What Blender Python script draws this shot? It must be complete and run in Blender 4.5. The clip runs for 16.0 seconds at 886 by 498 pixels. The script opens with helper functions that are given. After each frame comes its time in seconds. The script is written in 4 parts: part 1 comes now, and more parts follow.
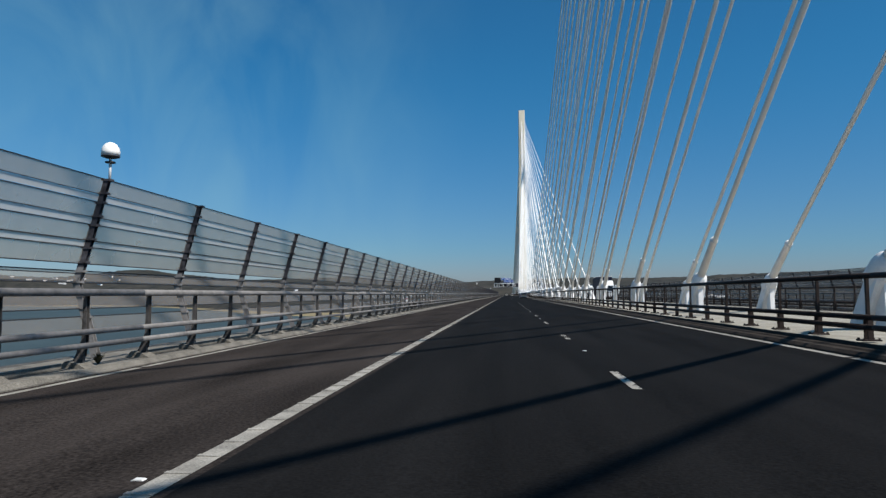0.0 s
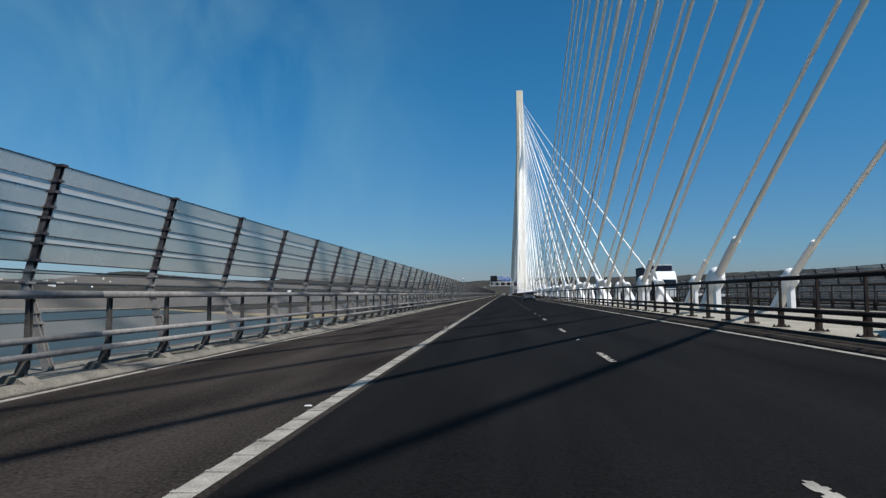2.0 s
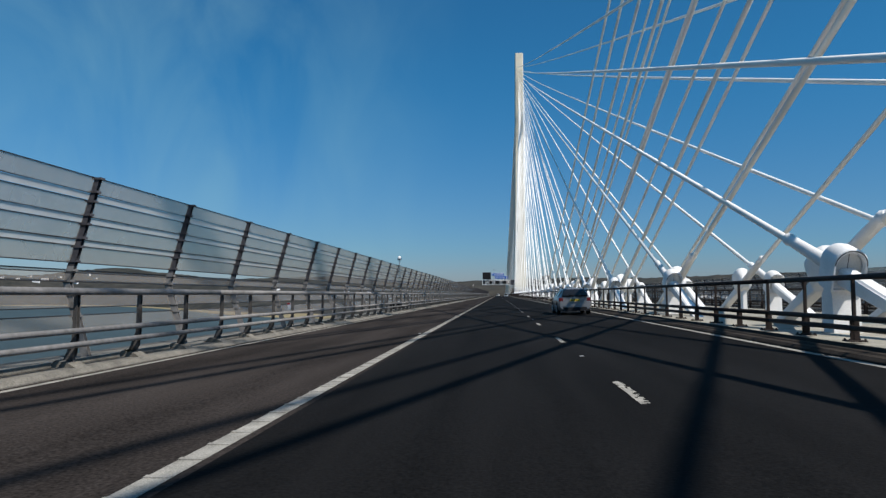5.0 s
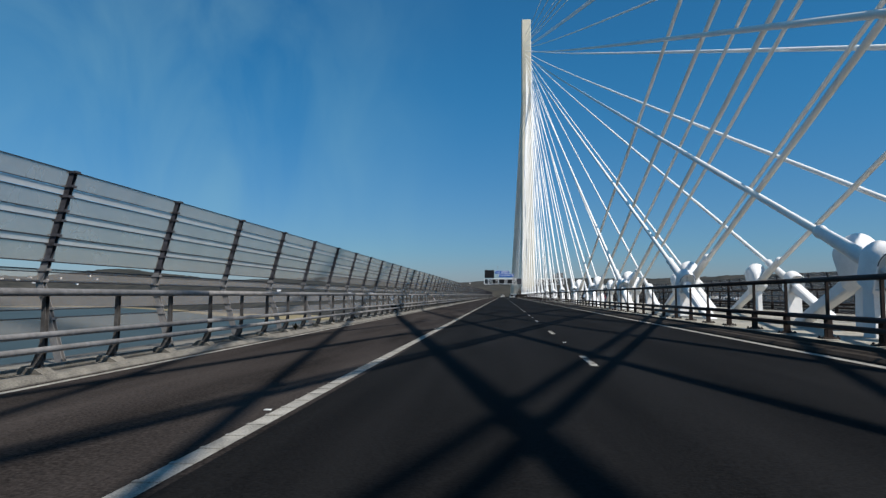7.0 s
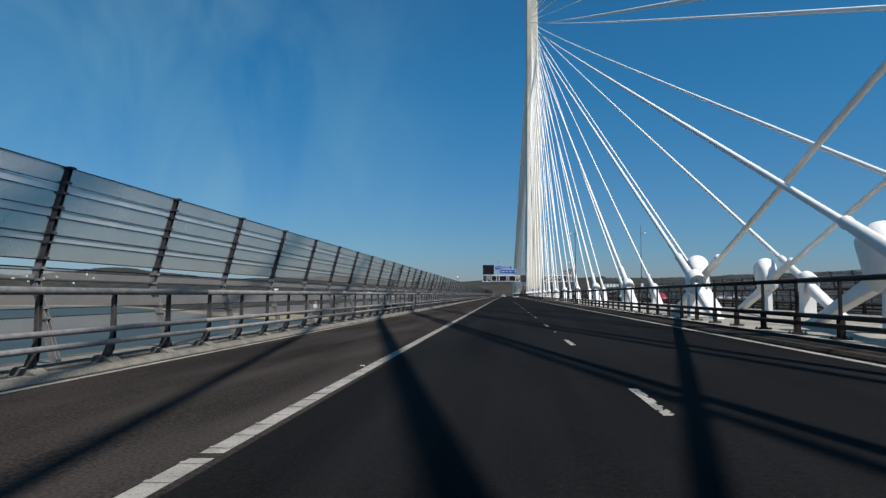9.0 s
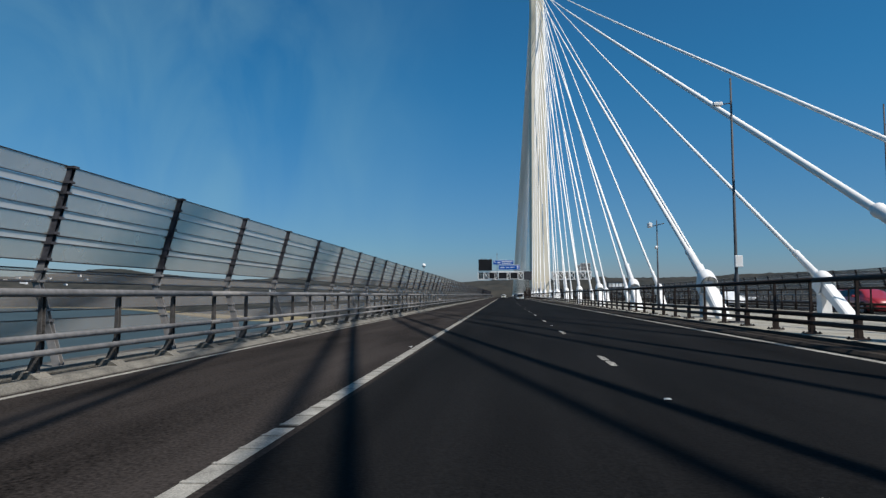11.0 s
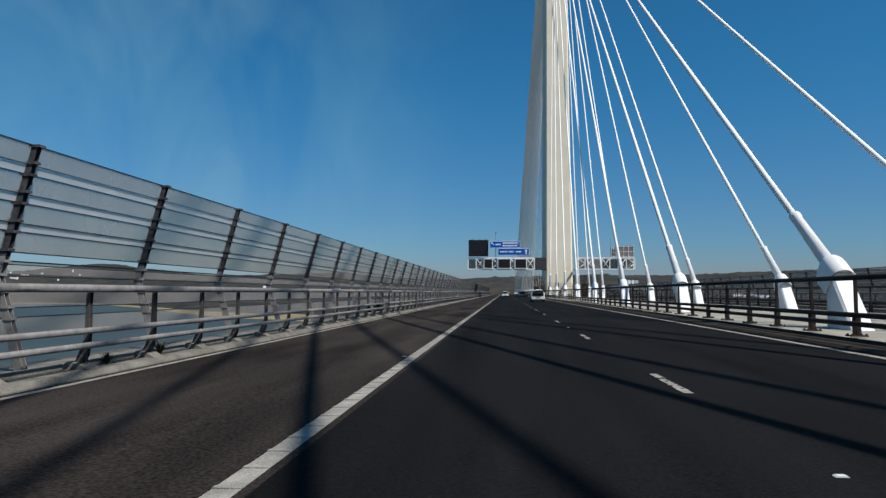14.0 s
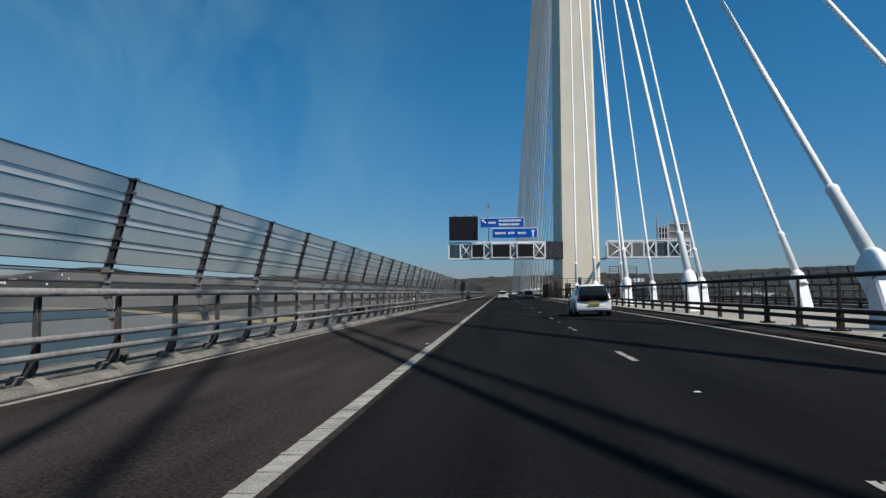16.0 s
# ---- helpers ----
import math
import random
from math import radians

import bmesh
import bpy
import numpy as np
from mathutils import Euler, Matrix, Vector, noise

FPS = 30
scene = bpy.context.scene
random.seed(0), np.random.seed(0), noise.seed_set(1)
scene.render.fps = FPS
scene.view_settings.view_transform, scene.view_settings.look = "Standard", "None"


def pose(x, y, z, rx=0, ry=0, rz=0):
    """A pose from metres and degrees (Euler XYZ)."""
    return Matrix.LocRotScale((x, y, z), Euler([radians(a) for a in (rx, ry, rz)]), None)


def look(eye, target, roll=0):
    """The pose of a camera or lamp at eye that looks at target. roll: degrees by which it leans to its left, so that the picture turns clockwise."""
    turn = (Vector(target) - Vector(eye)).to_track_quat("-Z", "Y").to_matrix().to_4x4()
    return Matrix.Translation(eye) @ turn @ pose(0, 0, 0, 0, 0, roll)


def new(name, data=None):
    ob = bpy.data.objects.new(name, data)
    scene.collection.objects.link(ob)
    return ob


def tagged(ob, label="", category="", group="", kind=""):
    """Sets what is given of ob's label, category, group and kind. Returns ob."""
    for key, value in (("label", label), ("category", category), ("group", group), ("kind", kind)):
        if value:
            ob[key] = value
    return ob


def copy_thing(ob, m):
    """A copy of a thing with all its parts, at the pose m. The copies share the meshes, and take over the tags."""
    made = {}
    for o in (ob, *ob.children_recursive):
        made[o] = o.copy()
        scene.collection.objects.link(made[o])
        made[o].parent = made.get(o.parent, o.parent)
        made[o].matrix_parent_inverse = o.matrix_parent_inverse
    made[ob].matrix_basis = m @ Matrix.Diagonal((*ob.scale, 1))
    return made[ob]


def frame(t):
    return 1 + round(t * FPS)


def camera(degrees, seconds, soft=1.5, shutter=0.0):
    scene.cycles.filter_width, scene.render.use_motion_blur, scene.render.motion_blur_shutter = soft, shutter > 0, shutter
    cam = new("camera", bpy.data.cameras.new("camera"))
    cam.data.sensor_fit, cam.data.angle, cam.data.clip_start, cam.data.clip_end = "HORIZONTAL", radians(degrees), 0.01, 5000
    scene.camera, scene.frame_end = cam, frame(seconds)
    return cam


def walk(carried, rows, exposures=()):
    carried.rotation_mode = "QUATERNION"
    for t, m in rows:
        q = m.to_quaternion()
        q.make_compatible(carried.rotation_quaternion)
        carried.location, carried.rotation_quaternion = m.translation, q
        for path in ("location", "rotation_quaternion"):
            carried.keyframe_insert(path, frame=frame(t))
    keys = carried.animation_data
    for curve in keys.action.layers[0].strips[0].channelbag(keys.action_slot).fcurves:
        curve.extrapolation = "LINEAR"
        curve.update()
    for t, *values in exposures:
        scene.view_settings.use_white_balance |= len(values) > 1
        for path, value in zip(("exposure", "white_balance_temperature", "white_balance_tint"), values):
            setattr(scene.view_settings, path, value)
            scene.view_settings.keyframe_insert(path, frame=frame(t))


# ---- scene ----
cam = camera(68.0, 16.0, soft=1.4)

# ---- camera path: seconds, x, y, yaw, pitch, roll ----
EYE = 1.213
PATH = [
    (0.0, 0.001, -0.000, 5.51, 3.94, 0.07),
    (0.5, -0.048, 12.635, 5.40, 3.90, -0.07),
    (1.0, -0.126, 25.454, 5.39, 3.80, 0.12),
    (1.5, -0.224, 38.299, 5.39, 4.07, -0.03),
    (2.0, -0.265, 50.890, 5.24, 3.95, 0.39),
    (2.5, -0.318, 63.549, 5.04, 3.80, 0.18),
    (3.0, -0.267, 75.986, 4.71, 3.86, -0.02),
    (3.5, -0.217, 88.826, 4.74, 3.92, 0.03),
    (4.0, -0.114, 101.867, 4.89, 4.04, 0.05),
    (4.5, -0.020, 114.437, 4.82, 3.84, 0.28),
    (5.0, 0.019, 127.108, 4.81, 3.94, -0.10),
    (5.5, 0.026, 139.705, 4.85, 3.95, -0.09),
    (6.0, 0.043, 152.256, 4.97, 3.97, -0.09),
    (6.5, 0.063, 164.759, 5.10, 4.00, -0.08),
    (7.0, 0.080, 177.214, 5.21, 4.02, -0.08),
    (7.5, 0.087, 189.620, 5.26, 4.03, -0.08),
    (8.0, 0.087, 201.889, 5.23, 3.94, -0.24),
    (8.5, 0.060, 214.331, 5.26, 3.94, -0.22),
    (9.0, -0.002, 226.740, 5.31, 3.96, -0.16),
    (9.5, -0.077, 239.130, 5.38, 3.98, -0.10),
    (10.0, -0.139, 251.514, 5.43, 4.00, -0.04),
    (10.5, -0.166, 263.906, 5.46, 4.01, -0.02),
    (11.0, -0.236, 276.192, 5.27, 4.02, 0.02),
    (11.5, -0.304, 288.709, 5.33, 3.94, -0.14),
    (12.0, -0.330, 300.883, 5.11, 4.02, 0.06),
    (12.5, -0.378, 313.551, 5.23, 3.91, -0.05),
    (13.0, -0.421, 326.120, 5.40, 3.92, -0.12),
    (13.5, -0.482, 338.674, 5.29, 3.86, 0.19),
    (14.0, -0.553, 351.381, 5.30, 3.76, -0.22),
    (14.5, -0.597, 363.774, 5.08, 3.88, 0.09),
    (15.0, -0.667, 376.526, 5.14, 3.80, 0.15),
    (15.5, -0.684, 389.330, 5.07, 3.85, 0.08),
    (16.0, -0.681, 401.908, 5.00, 3.82, 0.31),
]
walk(cam, [(t, pose(x, y, EYE, 90 + tilt, lean, turn)) for t, x, y, turn, tilt, lean in PATH],
     exposures=((0.0, 0.18), (8.0, 0.16), (11.0, 0.07), (16.0, 0.07)))

# ---- light ----
SHADOW_X, SHADOW_Y = -0.655, 0.41      # shadow per metre of height
to_sun = Vector((-SHADOW_X, -SHADOW_Y, 1.0)).normalized()
world = bpy.data.worlds.new("sky")
scene.world = world
world.use_nodes = True
wn, wl = world.node_tree.nodes, world.node_tree.links
wn.clear()
sky = wn.new("ShaderNodeTexSky")
sky.sky_type, sky.sun_disc = "NISHITA", False
sky.sun_elevation = math.asin(to_sun.z)
sky.sun_rotation = math.atan2(to_sun.x, to_sun.y)
sky.air_density, sky.dust_density, sky.ozone_density = 1.0, 0.4, 4.0
tint = wn.new("ShaderNodeMix")          # the clear, deep blue of the day
tint.data_type, tint.blend_type = "RGBA", "MULTIPLY"
tint.inputs["Factor"].default_value = 1.0
wl.new(sky.outputs[0], tint.inputs["A"])
# pale wisps on the sea side: windscreen reflections put into the sky colour
geo = wn.new("ShaderNodeTexCoord")
stretch = wn.new("ShaderNodeMapping")
stretch.inputs["Scale"].default_value = (9.0, 6.0, 4.2)
wisp = wn.new("ShaderNodeTexNoise")
wisp.inputs["Scale"].default_value, wisp.inputs["Detail"].default_value, wisp.inputs["Distortion"].default_value = 1.0, 6.0, 0.6
wl.new(geo.outputs["Generated"], stretch.inputs["Vector"])
wl.new(stretch.outputs[0], wisp.inputs["Vector"])
thin = wn.new("ShaderNodeMapRange")
thin.inputs["From Min"].default_value, thin.inputs["From Max"].default_value, thin.inputs["To Max"].default_value = 0.34, 0.80, 0.33
wl.new(wisp.outputs["Fac"], thin.inputs["Value"])
axes = wn.new("ShaderNodeSeparateXYZ")
wl.new(geo.outputs["Generated"], axes.inputs[0])
rise = wn.new("ShaderNodeMapRange")
rise.interpolation_type = "SMOOTHSTEP"
rise.inputs["From Max"].default_value = 0.35
wl.new(axes.outputs["Z"], rise.inputs["Value"])
air = wn.new("ShaderNodeMix")
air.data_type = "RGBA"
air.inputs["A"].default_value, air.inputs["B"].default_value = (0.35, 0.515, 0.685, 1), (0.175, 0.64, 0.82, 1)
wl.new(rise.outputs[0], air.inputs["Factor"])
haze = wn.new("ShaderNodeMapRange")       # duller, warmer air just over the horizon
haze.interpolation_type = "SMOOTHSTEP"
haze.inputs["From Max"].default_value = 0.075
wl.new(axes.outputs["Z"], haze.inputs["Value"])
low_air = wn.new("ShaderNodeMix")
low_air.data_type = "RGBA"
low_air.inputs["A"].default_value = (0.41, 0.47, 0.645, 1)
wl.new(haze.outputs[0], low_air.inputs["Factor"])
wl.new(air.outputs["Result"], low_air.inputs["B"])
wl.new(low_air.outputs["Result"], tint.inputs["B"])
west = wn.new("ShaderNodeMapRange")
west.inputs["From Min"].default_value, west.inputs["From Max"].default_value = -0.04, -0.40
wl.new(axes.outputs["X"], west.inputs["Value"])
amount = wn.new("ShaderNodeMath")
amount.operation = "MULTIPLY"
wl.new(thin.outputs[0], amount.inputs[0])
wl.new(west.outputs[0], amount.inputs[1])
wisped = wn.new("ShaderNodeMix")
wisped.data_type = "RGBA"
wisped.inputs["B"].default_value = (2.5, 4.5, 4.9, 1)
wl.new(amount.outputs[0], wisped.inputs["Factor"])
wl.new(tint.outputs["Result"], wisped.inputs["A"])
back = wn.new("ShaderNodeBackground")
back.inputs["Strength"].default_value = 0.105
wl.new(wisped.outputs["Result"], back.inputs["Color"])
wout = wn.new("ShaderNodeOutputWorld")
wl.new(back.outputs[0], wout.inputs["Surface"])
sun = new("sun", bpy.data.lights.new("sun", "SUN"))
sun.data.energy, sun.data.angle, sun.data.color = 5.0, radians(0.53), (1.0, 0.94, 0.85)
sun.matrix_world = look((0, 0, 300), Vector((0, 0, 300)) - to_sun)


# ---- materials ----
def material(name, colour, rough=0.6, metal=0.0, vary=0.15, size=0.5, fine=0.02, bump=0.0, tint=None, dull=0.5, streak=1.0):
    """A surface with stains at one size, grain at a finer one, and relief."""
    m = bpy.data.materials.new(name)
    m.use_nodes = True
    n, l = m.node_tree.nodes, m.node_tree.links
    b = n["Principled BSDF"]
    b.inputs["Roughness"].default_value, b.inputs["Metallic"].default_value = rough, metal
    b.inputs["Specular IOR Level"].default_value = dull
    co = n.new("ShaderNodeNewGeometry")
    big, small = n.new("ShaderNodeTexNoise"), n.new("ShaderNodeTexNoise")
    for tex, scale, detail in ((big, 1 / size, 6), (small, 1 / fine, 3)):
        tex.inputs["Scale"].default_value, tex.inputs["Detail"].default_value = scale, detail
        l.new(co.outputs["Position"], tex.inputs["Vector"])
    if streak != 1.0:                   # stains drawn out along the bridge
        long_way = n.new("ShaderNodeMapping")
        long_way.inputs["Scale"].default_value = (1.0, 1.0 / streak, 1.0)
        l.new(co.outputs["Position"], long_way.inputs["Vector"])
        l.new(long_way.outputs[0], big.inputs["Vector"])
    add = n.new("ShaderNodeMath")
    add.operation = "ADD"
    l.new(big.outputs["Fac"], add.inputs[0])
    l.new(small.outputs["Fac"], add.inputs[1])
    ramp = n.new("ShaderNodeMapRange")
    ramp.inputs["From Min"].default_value, ramp.inputs["From Max"].default_value = 0.6, 1.4
    l.new(add.outputs[0], ramp.inputs["Value"])
    mix = n.new("ShaderNodeMix")
    mix.data_type = "RGBA"
    dark = tint or tuple(c * (1 - vary * 1.6) for c in colour)
    mix.inputs["A"].default_value = (*dark, 1)
    mix.inputs["B"].default_value = (*(min(1, c * (1 + vary)) for c in colour), 1)
    l.new(ramp.outputs[0], mix.inputs["Factor"])
    l.new(mix.outputs["Result"], b.inputs["Base Color"])
    if bump:
        bm_ = n.new("ShaderNodeBump")
        bm_.inputs["Strength"].default_value, bm_.inputs["Distance"].default_value = bump, 0.02
        l.new(add.outputs[0], bm_.inputs["Height"])
        l.new(bm_.outputs[0], b.inputs["Normal"])
    return m


def clear_sheet(name, colour, through_part, rough=0.25):
    """A tinted see-through sheet."""
    m = bpy.data.materials.new(name)
    m.use_nodes = True
    n, l = m.node_tree.nodes, m.node_tree.links
    b = n["Principled BSDF"]
    b.inputs["Roughness"].default_value, b.inputs["Specular IOR Level"].default_value = rough, 0.2
    tex = n.new("ShaderNodeTexNoise")
    tex.inputs["Scale"].default_value = 1.3
    geo = n.new("ShaderNodeNewGeometry")
    l.new(geo.outputs["Position"], tex.inputs["Vector"])
    mix = n.new("ShaderNodeMix")
    mix.data_type = "RGBA"
    mix.inputs["A"].default_value = (*(c * 0.8 for c in colour), 1)
    mix.inputs["B"].default_value = (*(c * 1.2 for c in colour), 1)
    l.new(tex.outputs["Fac"], mix.inputs["Factor"])
    l.new(mix.outputs["Result"], b.inputs["Base Color"])
    tr = n.new("ShaderNodeBsdfTransparent")
    tr.inputs["Color"].default_value = (1.0, 0.96, 0.92, 1)
    ms = n.new("ShaderNodeMixShader")
    ms.inputs[0].default_value = through_part
    l.new(b.outputs[0], ms.inputs[1])
    l.new(tr.outputs[0], ms.inputs[2])
    l.new(ms.outputs[0], n["Material Output"].inputs["Surface"])
    return m


M_ASPHALT = material("asphalt", (0.0094, 0.0092, 0.0095), 0.95, 0, 0.50, 0.9, 0.03, 0.22, dull=0.05, streak=14.0)
M_SHOULDER = material("shoulder_asphalt", (0.0365, 0.0310, 0.0288), 0.95, 0, 0.6, 1.1, 0.035, 0.22, dull=0.03, streak=7.0)
M_DRAIN = material("kerb_drain", (0.040, 0.033, 0.028), 0.9, 0, 0.5, 0.4, 0.02, 0.4, dull=0.1)
M_STUD = material("stud_white", (0.7, 0.7, 0.68), 0.4)
M_WATER = material("sea_water", (0.043, 0.062, 0.066), 0.6, 0, 0.25, 90.0, 4.0, 0.6, dull=0.2)
M_LAND = material("wooded_land", (0.046, 0.042, 0.036), 0.95, 0, 0.4, 150.0, 35.0, 0.0, tint=(0.012, 0.016, 0.016), dull=0.1)
M_SAND = material("sandy_shore", (0.24, 0.20, 0.12), 0.95, 0, 0.3, 60.0, 6.0, 0.0, dull=0.1)
M_PAINT = material("road_paint", (0.31, 0.295, 0.265), 0.8, 0, 0.40, 0.35, 0.015, 0.4, dull=0.2)
M_CONCRETE = material("pale_concrete", (0.31, 0.29, 0.25), 0.9, 0, 0.3, 0.8, 0.03, 0.3, tint=(0.16, 0.147, 0.115))
M_PLINTH = material("stained_concrete", (0.17, 0.158, 0.136), 0.9, 0, 0.4, 0.45, 0.03, 0.4, tint=(0.045, 0.041, 0.036))
M_TOWER = material("tower_concrete", (0.77, 0.695, 0.56), 0.9, 0, 0.09, 4.0, 0.05, 0.1, dull=0.2)
M_WHITE = material("white_sheath", (0.84, 0.83, 0.81), 0.75, 0, 0.06, 1.5, 0.05, dull=0.25)
M_HOOD = material("white_steel", (0.77, 0.765, 0.765), 0.6, 0, 0.10, 0.5, 0.03, 0.05, dull=0.3)
M_GALV = material("galvanised_steel", (0.205, 0.197, 0.195), 0.65, 0.1, 0.30, 0.9, 0.12, 0.05, dull=0.25)
M_DARKRAIL = material("dark_grey_steel", (0.030, 0.0225, 0.0205), 0.7, 0.0, 0.45, 0.3, 0.03, 0.1, dull=0.12)
M_POST = material("grey_post_steel", (0.060, 0.060, 0.070), 0.7, 0.0, 0.5, 0.35, 0.08, 0.05, dull=0.08)
M_PARPOST = material("dull_parapet_post", (0.085, 0.080, 0.078), 0.75, 0.0, 0.5, 0.2, 0.03, 0.1, dull=0.12)
M_LOUVRE = clear_sheet("tinted_louvre", (0.365, 0.365, 0.355), 0.52)
M_STRIP = clear_sheet("pale_strip", (0.60, 0.595, 0.60), 0.44)
M_CLEAR = clear_sheet("clear_louvre", (0.24, 0.24, 0.245), 0.74)
M_ENDPLATE = material("pale_grey_plate", (0.55, 0.54, 0.52), 0.7, 0, 0.12, 0.5, 0.03, dull=0.2)
M_WEED = material("dry_weed", (0.05, 0.045, 0.025), 0.9, 0, 0.4, 0.1, 0.02, dull=0.1)
M_DARKEDGE = material("black_edge", (0.03, 0.03, 0.035), 0.6)


def glossy(name, colour, rough=0.3, metal=0.0, coat=0.0, dull=0.5):
    m = material(name, colour, rough, metal, 0.05, 0.8, 0.05, dull=dull)
    m.node_tree.nodes["Principled BSDF"].inputs["Coat Weight"].default_value = coat
    return m


M_CARWHITE = glossy("white_car_paint", (0.75, 0.76, 0.77), 0.35, 0, 0.6)
M_CARSILVER = glossy("silver_car_paint", (0.24, 0.245, 0.26), 0.35, 0.5, 0.6)
M_CARGREY = glossy("grey_car_paint", (0.30, 0.30, 0.32), 0.35, 0.4, 0.6)
M_GLASS = glossy("dark_car_glass", (0.012, 0.013, 0.015), 0.05)
M_TYRE = glossy("tyre_rubber", (0.02, 0.02, 0.02), 0.85, dull=0.1)
M_RIM = glossy("alloy_rim", (0.45, 0.45, 0.46), 0.35, 0.7)
M_BLACK = glossy("black_plastic", (0.016, 0.017, 0.020), 0.7, dull=0.08)
M_RED = glossy("red_lens", (0.12, 0.010, 0.013), 0.2)
M_CARRED = glossy("red_car_paint", (0.32, 0.02, 0.025), 0.35, 0, 0.6)
M_PLATE = glossy("yellow_plate", (0.75, 0.52, 0.03), 0.5)
M_LORRY = glossy("dark_blue_side", (0.011, 0.015, 0.034), 0.65, dull=0.12)
M_BLUE = glossy("blue_sign_face", (0.004, 0.085, 0.40), 0.6, dull=0.1)
M_MESH = clear_sheet("grey_mesh", (0.17, 0.16, 0.155), 0.35, 0.8)
M_POLE = material("grey_blue_pole", (0.075, 0.078, 0.088), 0.6, 0.1, 0.2, 0.5, 0.05, dull=0.2)
M_RUST = material("brown_grey_steel", (0.085, 0.062, 0.048), 0.8, 0, 0.4, 0.3, 0.03, dull=0.1)
M_SIGNWHITE = glossy("white_sign_mark", (0.75, 0.77, 0.8), 0.5)


def part(name, bm, mat, parent=None, label=""):
    me = bpy.data.meshes.new(name)
    bm.to_mesh(me)
    bm.free()
    me.materials.append(mat)
    ob = new(name, me)
    if parent is not None:
        ob.parent = parent
    if label:
        ob["label"] = label
    return ob


def thing(name, at, label, category, group="", kind=""):
    ob = new(name)
    ob.empty_display_size = 0.3
    ob.location = at
    return tagged(ob, label, category, group, kind)


def share(name, me, parent, at=(0, 0, 0)):
    ob = new(name, me)
    ob.parent = parent
    ob.location = at
    return ob


def box(bm, lo, hi, bevel=0.0):
    r = bmesh.ops.create_cube(bm, size=1.0)
    size = [b - a for a, b in zip(lo, hi)]
    mid = [(a + b) / 2 for a, b in zip(lo, hi)]
    for v in r["verts"]:
        v.co = Vector([c * s_ + o for c, s_, o in zip(v.co, size, mid)])
    if bevel:
        edges = {e for v in r["verts"] for e in v.link_edges}
        bmesh.ops.bevel(bm, geom=list(edges), offset=bevel, segments=2, affect="EDGES", profile=0.5)
    return bm


def sweep(bm, path, radii, sides=8, cap=True, squash=1.0):
    """A tube along points, with a radius for each."""
    rings = []
    for i, p in enumerate(path):
        p = Vector(p)
        a, b = Vector(path[max(0, i - 1)]), Vector(path[min(len(path) - 1, i + 1)])
        d = (b - a).normalized()
        side = d.cross(Vector((1, 0, 0)) if abs(d.x) < 0.9 else Vector((0, 0, 1))).normalized()
        up = side.cross(d)
        r = radii[i] if hasattr(radii, "__len__") else radii
        rings.append([bm.verts.new(p + (side * math.cos(q) + up * math.sin(q) * squash) * r)
                      for q in (2 * math.pi * k / sides for k in range(sides))])
    for r0, r1 in zip(rings, rings[1:]):
        for k in range(sides):
            f = bm.faces.new((r0[k], r0[(k + 1) % sides], r1[(k + 1) % sides], r1[k]))
            f.smooth = True
    if cap:
        bm.faces.new(rings[0][::-1])
        bm.faces.new(rings[-1])
    return bm


def prism(bm, outline, lo, hi, axis="y"):
    """Extrudes an outline of 2D points along y or x or z."""
    def place(p, q):
        return {"y": (p[0], q, p[1]), "x": (q, p[0], p[1]), "z": (p[0], p[1], q)}[axis]
    a = [bm.verts.new(place(p, lo)) for p in outline]
    b = [bm.verts.new(place(p, hi)) for p in outline]
    n_ = len(outline)
    for i in range(n_):
        bm.faces.new((a[i], a[(i + 1) % n_], b[(i + 1) % n_], b[i]))
    bm.faces.new(a[::-1])
    bm.faces.new(b)
    bmesh.ops.recalc_face_normals(bm, faces=bm.faces[:])
    return bm


# ---- the plan: x across (0 is the camera's first line), y along the bridge, z up ----
FALL = 0.0248                       # the carriageway falls towards its outer edge
XC = 12.15                          # middle of the deck
BAY = 4.102
LENGTH = 4 * BAY
N_SEC, N_NEAR = 46, 29
Y0 = 12.67 - 4 * LENGTH
Y1 = Y0 + N_SEC * LENGTH
TOWER_X, TOWER_Y, TOWER_H = 13.1, 525.0, 148.3
REAR_Y = -134.2
WATER_Z = -56.0
EDGE_L, LINE_S, LINE_D, EDGE_R = -6.94, -2.33, 1.60, 5.74


def road_z(x):
    return FALL * (x if x <= XC else 2 * XC - x)


# ---- deck ----
def deck_strip(name, mat, x0, x1, label, category):
    bm = bmesh.new()
    prism(bm, [(x0, road_z(x0)), (x1, road_z(x1)), (x1, -0.7), (x0, -0.7)], Y0, Y1)
    return tagged(part(name, bm, mat), label, category, kind="structure")


